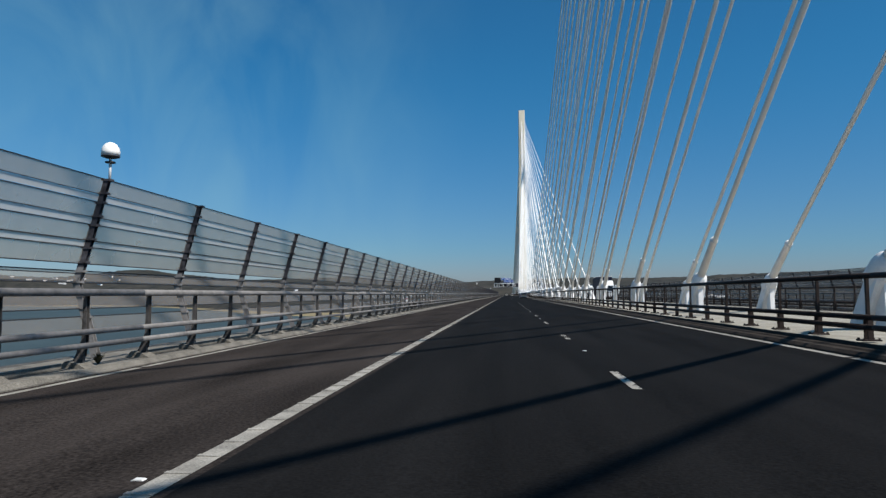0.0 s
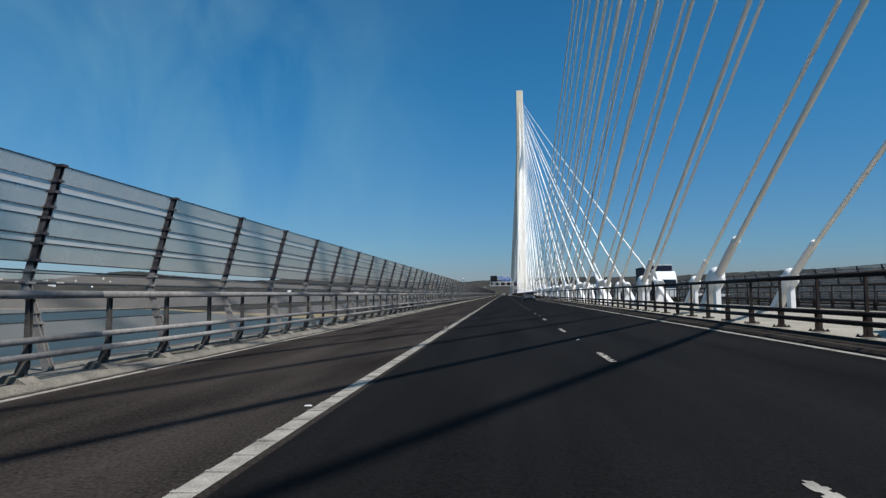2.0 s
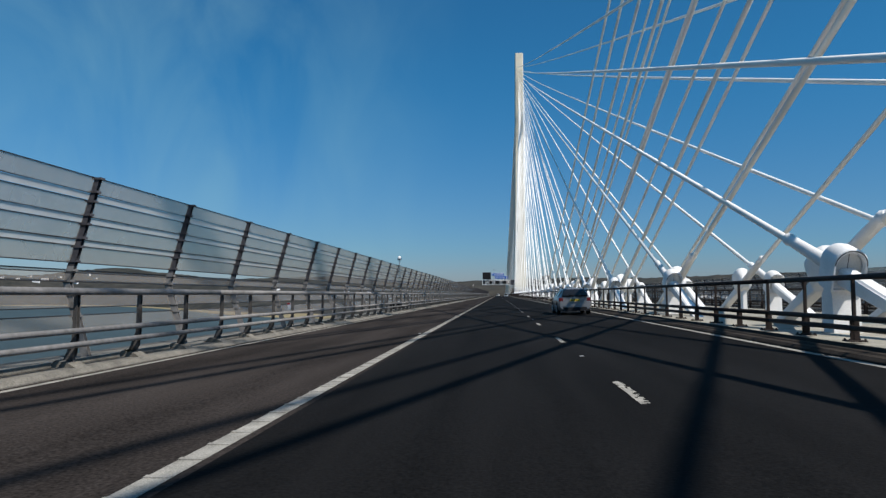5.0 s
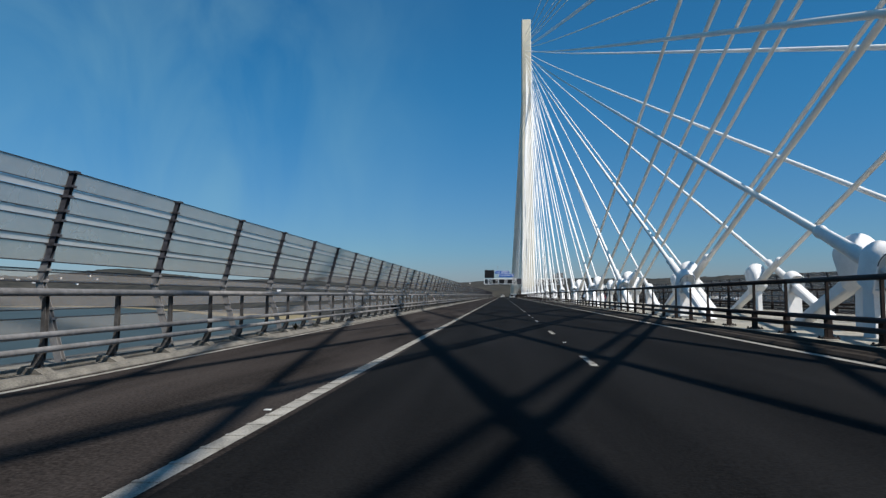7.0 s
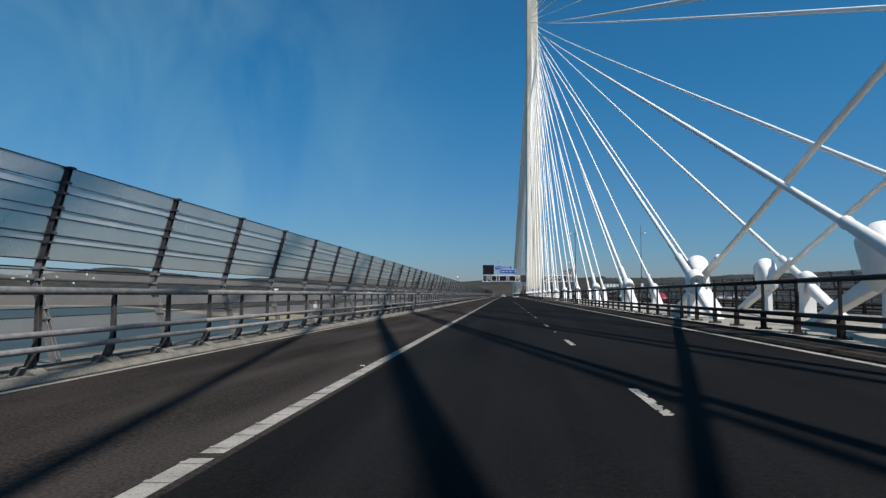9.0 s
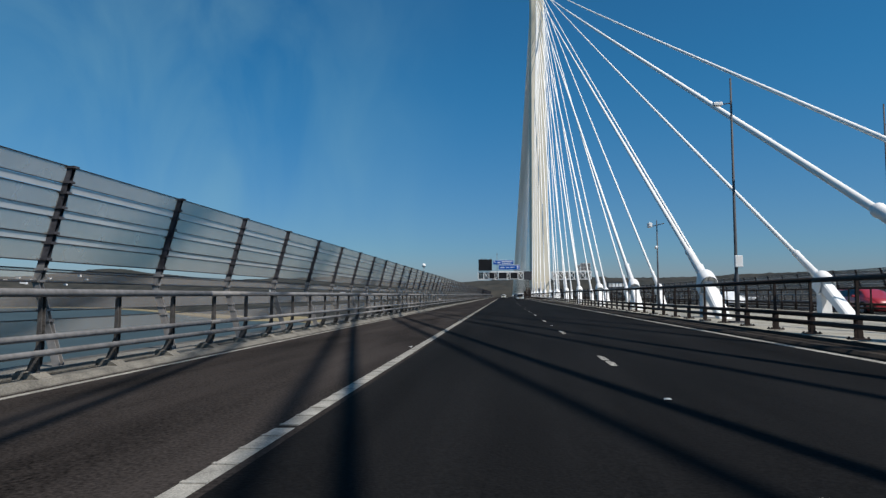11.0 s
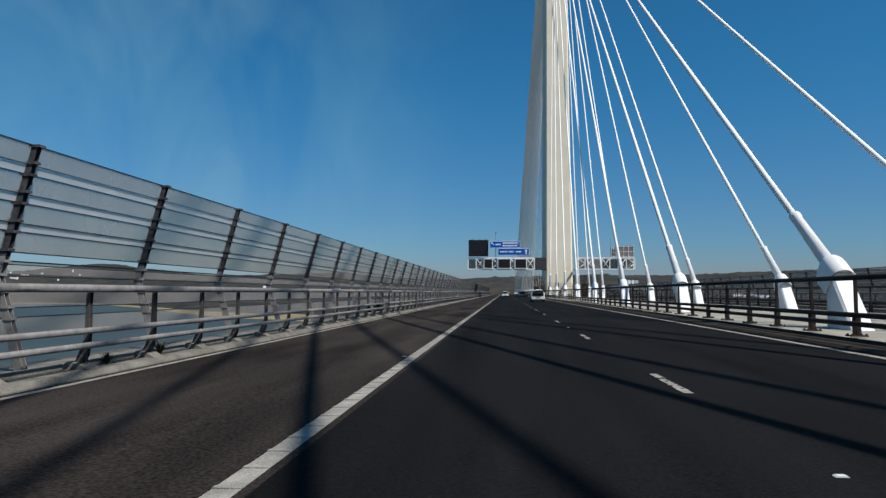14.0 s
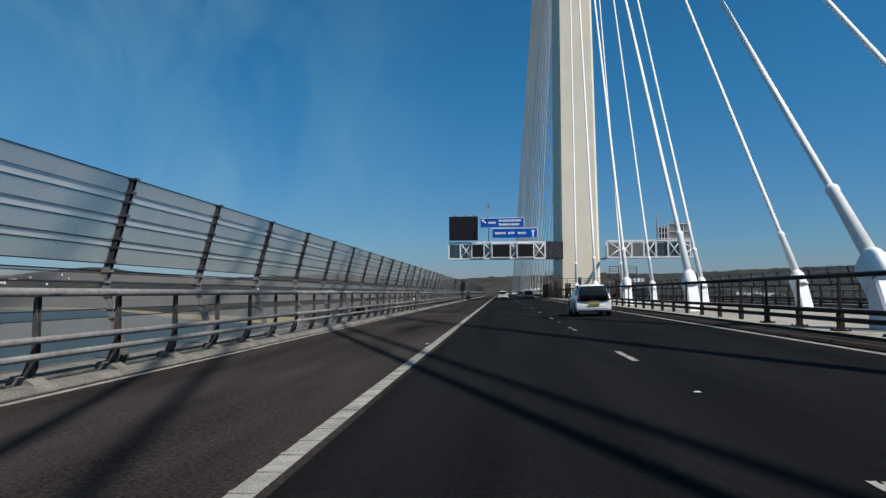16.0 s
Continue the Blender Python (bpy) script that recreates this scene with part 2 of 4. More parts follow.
deck_strip("road", M_ASPHALT, LINE_S + 0.18, 5.98, "dark asphalt lanes crossed by stay cable shadows", "road")
deck_strip("hard_shoulder", M_SHOULDER, -7.16, LINE_S + 0.18, "brownish asphalt hard shoulder beside the lanes", "road")
deck_strip("road", M_ASPHALT, 2 * XC - 5.98, 2 * XC + 7.16, "dark asphalt lanes of the opposite carriageway", "road")
ZC = road_z(6.6) + 0.11
for sgn, xm, nm in ((1, 0.0, "drain_kerb"), (-1, 2 * XC, "drain_kerb")):
    bm = bmesh.new()
    prism(bm, [(xm + sgn * a, b) for a, b in ((5.98, -0.7), (6.62, -0.7), (6.62, ZC + 0.03), (6.5, ZC + 0.03), (6.47, ZC - 0.03),
                                             (6.3, ZC - 0.03), (6.26, ZC - 0.06), (6.05, ZC - 0.06), (5.98, road_z(6) + 0.01))], Y0, Y1)
    tagged(part(nm, bm, M_DRAIN), "dark stained kerb drain along the carriageway edge", "kerb", kind="structure")
bm = bmesh.new()
prism(bm, [(6.62, -0.7), (2 * XC - 6.62, -0.7), (2 * XC - 6.62, ZC), (6.62, ZC)], Y0, Y1)
tagged(part("central_reserve", bm, M_CONCRETE), "pale concrete central reserve between the parapets", "pavement", kind="structure")
ZL = road_z(-7.2) + 0.10
for sgn, xm in ((1, 0.0), (-1, 2 * XC)):
    bm = bmesh.new()
    prism(bm, [(xm + sgn * a, b) for a, b in ((-9.1, -0.7), (-7.16, -0.7), (-7.16, road_z(-7.16) + 0.02), (-7.25, ZL), (-9.1, ZL))], Y0, Y1)
    tagged(part("edge_plinth", bm, M_PLINTH), "weathered tan concrete edge strip under the parapet", "kerb", kind="structure")
bm = bmesh.new()
prism(bm, [(-9.1, -0.7), (2 * XC + 9.1, -0.7), (2 * XC + 3.0, -4.9), (-3.0, -4.9)], Y0, Y1)
tagged(part("deck_girder", bm, M_GALV), "grey steel box girder under the deck", "bridge deck", kind="structure")


# ---- road markings ----
def strip(bm, x0, x1, y0, y1, lift=0.004, rag=0.0):
    """A flat painted strip, with edges worn uneven by rag metres."""
    n_ = max(1, int((y1 - y0) / 0.06)) if rag else 1
    pairs = []
    for i in range(n_ + 1):
        y = y0 + (y1 - y0) * i / n_
        e0, e1 = (random.uniform(-rag, rag) for _ in range(2)) if rag else (0, 0)
        pairs.append([bm.verts.new((x, y, road_z(x) + lift)) for x in (x0 + e0, x1 + e1)])
    for a, b in zip(pairs, pairs[1:]):
        bm.faces.new((a[0], a[1], b[1], b[0]))


def solid_line(name, x, width, gaps, label):
    """A long line in lengths with short breaks between them."""
    line = thing(name, (0, 0, 0), label, "road marking", kind="structure")
    cuts = [Y0] + sorted(gaps) + [Y1]
    for a, b in zip(cuts, cuts[1:]):
        bm = bmesh.new()
        strip(bm, x - width / 2, x + width / 2, a + 0.08, b - 0.08)
        part("line_length", bm, M_PAINT, line)
    return line


jointed = [y for n_ in range(-1, 17) for y in (18.95 + 50.7 * n_, 29.0 + 50.7 * n_)]
solid_line("shoulder_line", LINE_S, 0.20, jointed, "worn white solid line between lane and shoulder")
bm = bmesh.new()
y = Y0
while y < 430:
    x0 = LINE_S - 0.095
    box(bm, (x0, y, road_z(LINE_S) + 0.003), (x0 + 0.19, y + 0.05, road_z(LINE_S) + 0.014))
    y += 0.5
tagged(part("rib_marks", bm, M_PAINT), "raised ribs across the white shoulder line", "road marking", kind="stuff")
solid_line("edge_line", EDGE_L, 0.15, [22.2 + 50.75 * n_ + d for n_ in range(-1, 17) for d in (0, 40.6)], "white edge line beside the concrete strip")
solid_line("edge_line", EDGE_R, 0.15, [11.7 + 31.9 * n_ for n_ in range(-1, 27)], "white edge line beside the kerb drain")
for x in (EDGE_R, LINE_S):
    solid_line("edge_line", 2 * XC - x, 0.18, [], "white line on the opposite carriageway")
lane = thing("lane_line", (0, 0, 0), "broken white lane line of short worn dashes", "road marking", kind="structure")
meshes = []
for k in range(6):
    bm = bmesh.new()
    nx, ny, wide = 4, 30, 0.125
    grid = [[bm.verts.new((LINE_D - wide / 2 + wide * a / nx + random.uniform(-0.006, 0.006), 1.85 * b / ny + random.uniform(-0.012, 0.012),
                           road_z(LINE_D) + 0.004)) for a in range(nx + 1)] for b in range(ny + 1)]
    gone = random.uniform(0.3, 1.5)
    for b in range(ny):
        for a in range(nx):
            worn = 0.38 if a == nx - 1 else 0.10 if a in (0, nx - 2) else 0.02
            if k > 2 and abs(1.85 * b / ny - gone) < 0.09:
                worn = 0.9
            if k == 5 and 0.5 < 1.85 * b / ny < 1.4:
                worn = max(worn, 0.72)
            if random.random() > worn:
                bm.faces.new((grid[b][a], grid[b][a + 1], grid[b + 1][a + 1], grid[b + 1][a]))
    me = bpy.data.meshes.new("dash")
    bm.to_mesh(me)
    bm.free()
    me.materials.append(M_PAINT)
    meshes.append(me)
for i in range(-4, 92):
    share("dash", meshes[(i * 5 + i // 3) % 6], lane, (0, 8.4 + 9 * i, 0))
bm = bmesh.new()
prism(bm, [(-0.045, 0), (0.045, 0), (0.03, 0.009), (-0.03, 0.009)], -0.028, 0.028)
stud = part("road_stud", bm, M_STUD)
tagged(stud, "small white road stud set in the asphalt", "road stud", "road studs")
stud.location = (LINE_D, 13.9 - 18, road_z(LINE_D) + 0.002)
for i in range(0, 28):
    copy_thing(stud, pose(LINE_D, 13.9 + 18 * i, road_z(LINE_D) + 0.002))
    copy_thing(stud, pose(LINE_S - 0.2, 4.4 + 18 * i, road_z(LINE_S - 0.2) + 0.002))


# ---- parapets ----
def parapet(group, mat, sgn, rails, label, footed, plain=False):
    """One length of vehicle parapet; sgn is the side on which the rails sit."""
    p = thing("parapet", (0, 0, 0), label, "guard rail", group)
    for z, r in rails:
        bm = bmesh.new()
        sweep(bm, [(sgn * 0.13, 0, z), (sgn * 0.13, LENGTH, z)], r, 10, squash=0.85)
        part("rail", bm, mat, p)
    top = rails[-1][0] + 0.03
    bm = bmesh.new()
    lean = -0.16 if footed else 0.0
    outline = [(-0.06 + lean, 0.03), (0.06 + lean, 0.03), (0.05 + lean * 0.2, 0.22), (0.045, 0.5), (0.04, top), (-0.02, top), (-0.035, 0.5), (-0.055 + lean * 0.45, 0.25)]
    if footed:
        for y in (-0.048, 0.033):
            prism(bm, [(sgn * a, b) for a, b in outline], y, y + 0.015)
        box(bm, (-0.02, -0.036, 0.05), (-0.005, 0.036, top - 0.02))
    else:                              # two short legs that carry one slim upright
        for y in (-0.085, 0.055):
            box(bm, (-0.05, y, 0.02), (0.05, y + 0.03, 0.50))
        box(bm, (-0.05, -0.085, 0.44), (0.05, 0.085, 0.50))
        box(bm, (-0.03, -0.028, 0.49), (0.03, 0.028, top))
    for z, r in rails:
        box(bm, (min(0, sgn * 0.12), -0.05, z - 0.035), (max(0, sgn * 0.12), 0.05, z + 0.035))
    post = part("post", bm, M_PARPOST if footed else mat, p)
    bm = bmesh.new()
    box(bm, (-0.18 + sgn * lean, -0.13, 0.0), (0.18 + sgn * lean, 0.13, 0.03), 0.008)
    for a in (-1, 1):
        for b in (-1, 1):
            box(bm, (a * 0.14 + sgn * lean - 0.016, b * 0.10 - 0.016, 0.025), (a * 0.14 + sgn * lean + 0.016, b * 0.10 + 0.016, 0.06))
    if footed:
        prism(bm, [(-0.40, 0), (0.14, 0), (-0.02, 0.09), (-0.24, 0.13)], -0.17, 0.17)
    foot = None
    if plain:
        bm.free()
    else:
        foot = part("foot", bm, M_PLINTH if footed else mat, p, "concrete foot" if footed else "bolted base plate")
    for i in range(8):
        y = 0.45 + i * BAY / 2
        if i == 0:
            post.location.y = y
            if foot:
                foot.location.y = y
        else:
            share("post", post.data, p, (0, y, 0))
            if foot:
                share("foot", foot.data, p, (0, y, 0))
    if footed and not plain:
        bm = bmesh.new()
        box(bm, (-0.34, 0.3, 0.0), (-0.2, BAY / 2 - 0.3, 0.10), 0.02)
        block = part("kerb_block", bm, M_PLINTH, p, "low tan concrete block between posts")
        for i in range(8):
            y = 0.45 + i * BAY / 2 - (BAY / 2 if i == 7 else 0)
            if i == 0:
                block.location.y = y
            elif i < 7:
                share("kerb_block", block.data, p, (0, y, 0))
    return p


PAR_X, INNER_X = -7.45, 6.95
OUTER_RAILS = [(0.40, 0.052), (0.64, 0.052), (1.33, 0.065)]
INNER_RAILS = [(0.27, 0.055), (0.46, 0.055), (1.25, 0.055)]
OUTER_TEXT, INNER_TEXT = "grey galvanised steel parapet with three rails", "dark grey steel parapet beside the central reserve"
outer = parapet("outer parapet", M_GALV, 1, OUTER_RAILS, OUTER_TEXT, True)
inner = parapet("inner parapet", M_DARKRAIL, -1, INNER_RAILS, INNER_TEXT, False)
outer_far = parapet("outer parapet", M_GALV, 1, OUTER_RAILS, OUTER_TEXT, True, True)
inner_far = parapet("inner parapet", M_DARKRAIL, -1, INNER_RAILS, INNER_TEXT, False, True)
placed = set()


def lay(src, m):
    """The first use moves the thing itself, later ones copy it."""
    if src in placed:
        return copy_thing(src, m)
    src.matrix_basis = m
    placed.add(src)
    return src


for i in range(N_SEC):
    y = Y0 + i * LENGTH
    lay(outer if i < N_NEAR else outer_far, pose(PAR_X, y, ZL))
    lay(inner if i < N_NEAR else inner_far, pose(INNER_X, y + 0.36, ZC + 0.03))
    lay(inner_far, pose(2 * XC - INNER_X, y + LENGTH, ZC + 0.03, 0, 0, 180))
    lay(outer_far, pose(2 * XC - PAR_X, y + LENGTH, ZL, 0, 0, 180))


# ---- wind barrier ----
def barrier(plain=False):
    """One length of four bays: knee-shaped posts with tilted see-through louvres; a plain one has louvres of the full length."""
    w = thing("wind_barrier", (0, 0, 0), "grey wind barrier of tinted louvres on leaning posts", "wind barrier", "wind barrier")
    z0 = 0.13
    knee, head, foot = (-0.56, 1.40 + z0), (0.02, 3.50 + z0), (-0.08, 0.0)

    def line_x(z):
        a, b = (knee, head) if z > knee[1] else (foot, knee)
        return a[0] + (b[0] - a[0]) * (z - a[1]) / (b[1] - a[1])

    sizes = [(3.375, 0.325), (2.905, 0.325), (2.437, 0.335), (1.97, 0.35), (1.53, 0.26), (1.02, 0.30), (0.58, 0.30)]
    bm = bmesh.new()
    mid = (line_x(1.85), 1.85)

    def limb(bm, a, b, wa, wb_):
        for y in (-0.055, 0.04):
            prism(bm, [(a[0] - wa, a[1]), (a[0] + wa, a[1]), (b[0] + wb_, b[1]), (b[0] - wb_, b[1])], y, y + 0.015)
        prism(bm, [(a[0] - wa, a[1]), (a[0] - wa + 0.02, a[1]), (b[0] - wb_ + 0.02, b[1]), (b[0] - wb_, b[1])], -0.04, 0.04)

    limb(bm, mid, head, 0.072, 0.05)

    def clips(bm, which):
        for z, tall in which:
            for e in (-0.42, 0.42):
                zz = z + z0 + e * tall
                box(bm, (line_x(zz) - 0.10, -0.075, zz - 0.022), (line_x(zz) + 0.10, 0.075, zz + 0.022))

    def lower_limbs(bm):
        limb(bm, foot, knee, 0.08, 0.07)
        limb(bm, knee, mid, 0.07, 0.072)
        clips(bm, sizes[4:])

    clips(bm, sizes[:4])
    if plain:
        n_ = len(bm.faces)
        lower_limbs(bm)
        bm.faces.ensure_lookup_table()
        for f in bm.faces[n_:]:
            f.material_index = 1
    post = part("post", bm, M_POST, w)
    if plain:
        post.data.materials.append(M_GALV)
    else:
        bm = bmesh.new()
        lower_limbs(bm)
        lower = part("lower_post", bm, M_GALV, w, "grey galvanised lower post")
    for i in range(1, 4):
        share("post", post.data, w, (0, i * BAY, 0))
        if not plain:
            share("lower_post", lower.data, w, (0, i * BAY, 0))
    made = {}
    span = LENGTH if plain else BAY
    for i in range(1 if plain else 4):
        for z, tall in sizes:
            z += z0
            high = z > 1.7
            if tall not in made:
                edge = 0.010 if high else 0.007
                bm = bmesh.new()
                box(bm, (-0.006, 0.04, -tall / 2), (0.006, span - 0.04, tall / 2))
                n_ = len(bm.faces)
                if plain:
                    for e in (-1, 1):
                        box(bm, (-0.014, 0.04, e * tall / 2 - edge), (0.014, span - 0.04, e * tall / 2 + edge))
                    bm.faces.ensure_lookup_table()
                    for f in bm.faces[n_:]:
                        f.material_index = 1
                ob = part("louvre", bm, M_LOUVRE if high else M_CLEAR, w)
                trim = None
                if plain:
                    ob.data.materials.append(M_DARKEDGE)
                else:
                    bm = bmesh.new()
                    for e in (-1, 1):
                        box(bm, (-0.014, 0.04, e * tall / 2 - edge), (0.014, span - 0.04, e * tall / 2 + edge))
                    trim = part("edge_trim", bm, M_DARKEDGE, ob).data
                made[tall] = (ob.data, trim)
            else:
                ob = share("louvre", made[tall][0], w)
                if not plain:
                    share("edge_trim", made[tall][1], ob)
            ob.location = (line_x(z) - 0.05, i * BAY, z)
            ob.rotation_euler = (0, radians(14 if high else -20), 0)
        # pale strips that close the slots between the tinted louvres
        for (za, ta), (zb, tb) in zip(sizes[:3], sizes[1:4]):
            lo, hi = zb + tb / 2 + z0, za - ta / 2 + z0
            if "strip" not in made:
                bm = bmesh.new()
                box(bm, (-0.004, 0.04, -0.064), (0.004, span - 0.04, 0.064))
                ob = part("slot_strip", bm, M_STRIP, w, "pale translucent strip between louvres")
                made["strip"] = ob.data
            else:
                ob = share("slot_strip", made["strip"], w)
            ob.location = (line_x((lo + hi) / 2) - 0.05, i * BAY, (lo + hi) / 2)
            ob.rotation_euler = (0, radians(14), 0)
    if not plain:
        bm = bmesh.new()
        sweep(bm, [(line_x(1.72) + 0.08, 0, 1.72), (line_x(1.72) + 0.08, LENGTH, 1.72)], 0.010, 6)
        part("wire", bm, M_DARKEDGE, w)
    return w


BAR_X = -8.18
wind, wind_far = barrier(), barrier(True)
for i in range(N_SEC):
    y = Y0 + i * LENGTH
    lay(wind if i < N_NEAR else wind_far, pose(BAR_X, y, ZL))
    lay(wind_far, pose(2 * XC - BAR_X, y + LENGTH, ZL, 0, 0, 180))


def radome(y):
    """A white dome on a short stalk on top of a barrier post."""
    r = thing("radome", (BAR_X + 0.07, y, ZL + 3.62), "white domed sensor on a barrier post top", "sensor", "radomes")
    r.scale = (0.9, 0.9, 0.9)
    bm = bmesh.new()
    sweep(bm, [(0, 0, 0), (0, 0, 0.55)], 0.03, 8)
    part("stalk", bm, M_HOOD, r)
    bm = bmesh.new()
    sweep(bm, [(0, 0, 0.42), (0, 0, 0.45)], 0.11, 12)
    sweep(bm, [(0, 0, 0.53), (0, 0, 0.56), (0, 0, 0.585)], [0.10, 0.20, 0.205], 16)
    part("base", bm, M_DARKEDGE, r, "dark flanged base")
    bm = bmesh.new()
    prof = [(0.195, 0.585), (0.2, 0.68), (0.18, 0.77), (0.13, 0.85), (0.06, 0.89), (0.01, 0.9)]
    sweep(bm, [(0, 0, z) for _, z in prof], [q for q, _ in prof], 18)
    part("dome", bm, M_WHITE, r)
    return r


radome(12.67)
radome(12.67 + BAY * 41)
radome(12.67 + BAY * 80)


def marker(y):
    """A small white distance marker plate on a stem behind the parapet."""
    m_ = thing("marker_post", (PAR_X - 0.35, y, ZL), "small white distance marker plate by the parapet", "marker", "distance markers")
    bm = bmesh.new()
    sweep(bm, [(0, 0, 0), (0, 0, 0.75)], 0.02, 6)
    part("stem", bm, M_GALV, m_)
    bm = bmesh.new()
    box(bm, (-0.07, -0.01, 0.72), (0.07, 0.01, 0.98), 0.004)
    plate = part("plate", bm, M_HOOD, m_, "plain white plate")
    plate.rotation_euler = (0, radians(-12), 0)
    bm = bmesh.new()
    box(bm, (-0.065, -0.014, 0.90), (0.065, -0.011, 0.975))
    part("reflector", bm, M_CARRED, plate, "red reflector patch")
    return m_


for y in (52.3, 151.8, 254.0, 355.8, 457.0):
    marker(y)


def weed(x, y, size):
    """A dry tuft of weeds rooted in the joint of the edge strip."""
    bm = bmesh.new()
    for k in range(46):
        q = random.uniform(0, 2 * math.pi)
        out, tall, w_ = random.uniform(0.2, 1.0) * size, random.uniform(0.5, 1.0) * size, 0.012
        dx, dy = math.cos(q), math.sin(q)
        a = [bm.verts.new((-dy * w_ * s_, dx * w_ * s_, 0)) for s_ in (-1, 1)]
        b = [bm.verts.new((dx * out * 0.4 - dy * w_ * s_, dy * out * 0.4 + dx * w_ * s_, tall * 0.7)) for s_ in (-1, 1)]
        tip = bm.verts.new((dx * out * 0.8, dy * out * 0.8, tall))
        bm.faces.new((a[0], a[1], b[1], b[0]))
        bm.faces.new((b[0], b[1], tip))
    ob = part("weed_tuft", bm, M_WEED)
    ob.location = (x, y, ZL - 0.005)
    return tagged(ob, "dark dry weed tuft in the concrete edge strip", "weed", "weeds along the edge")


for x, y, size in ((-7.55, 201.0, 0.30), (-7.6, 206.6, 0.22), (-7.5, 210.4, 0.24), (-7.6, 349.0, 0.2), (-7.55, 362.5, 0.24), (-7.6, 140.2, 0.2), (-7.55, 95.0, 0.18),
                   (-7.6, 36.3, 0.26), (-7.6, 40.0, 0.2), (-7.6, 11.7, 0.24), (-7.55, 323.5, 0.3), (-7.6, 327.2, 0.2), (-7.55, 364.3, 0.28), (-7.6, 413.5, 0.26)):
    weed(x, y, size)


# ---- towers ----
def tower():
    t_ = thing("bridge_tower", (TOWER_X, TOWER_Y, WATER_Z), "tall tapering pale concrete bridge tower", "tower", "bridge towers")
    bm = bmesh.new()
    d0 = -WATER_Z
    levels = [(0, 7.5, 8.5), (d0 - 5, 3.6, 8.6), (d0, 3.4, 8.2), (d0 + 60, 2.95, 6.4), (d0 + 105, 2.6, 4.8), (d0 + TOWER_H, 2.4, 3.6)]
    rings = []
    for z, hx, hy in levels:
        c = 0.35
        pts = [(-hx, -hy + c), (-hx + c, -hy), (hx - c, -hy), (hx, -hy + c), (hx, hy - c), (hx - c, hy), (-hx + c, hy), (-hx, hy - c)]
        rings.append([bm.verts.new((x, y, z)) for x, y in pts])
    for a, b in zip(rings, rings[1:]):
        for k in range(8):
            bm.faces.new((a[k], a[(k + 1) % 8], b[(k + 1) % 8], b[k]))
    bm.faces.new(rings[-1])
    part("shaft", bm, M_TOWER, t_)
    bm = bmesh.new()
    box(bm, (-2.0, -2.9, d0 + TOWER_H), (2.0, 2.9, d0 + TOWER_H + 0.25), 0.05)
    part("cap", bm, M_TOWER, t_)
    return t_


fore = tower()
copy_thing(fore, pose(11.4, REAR_Y, WATER_Z))


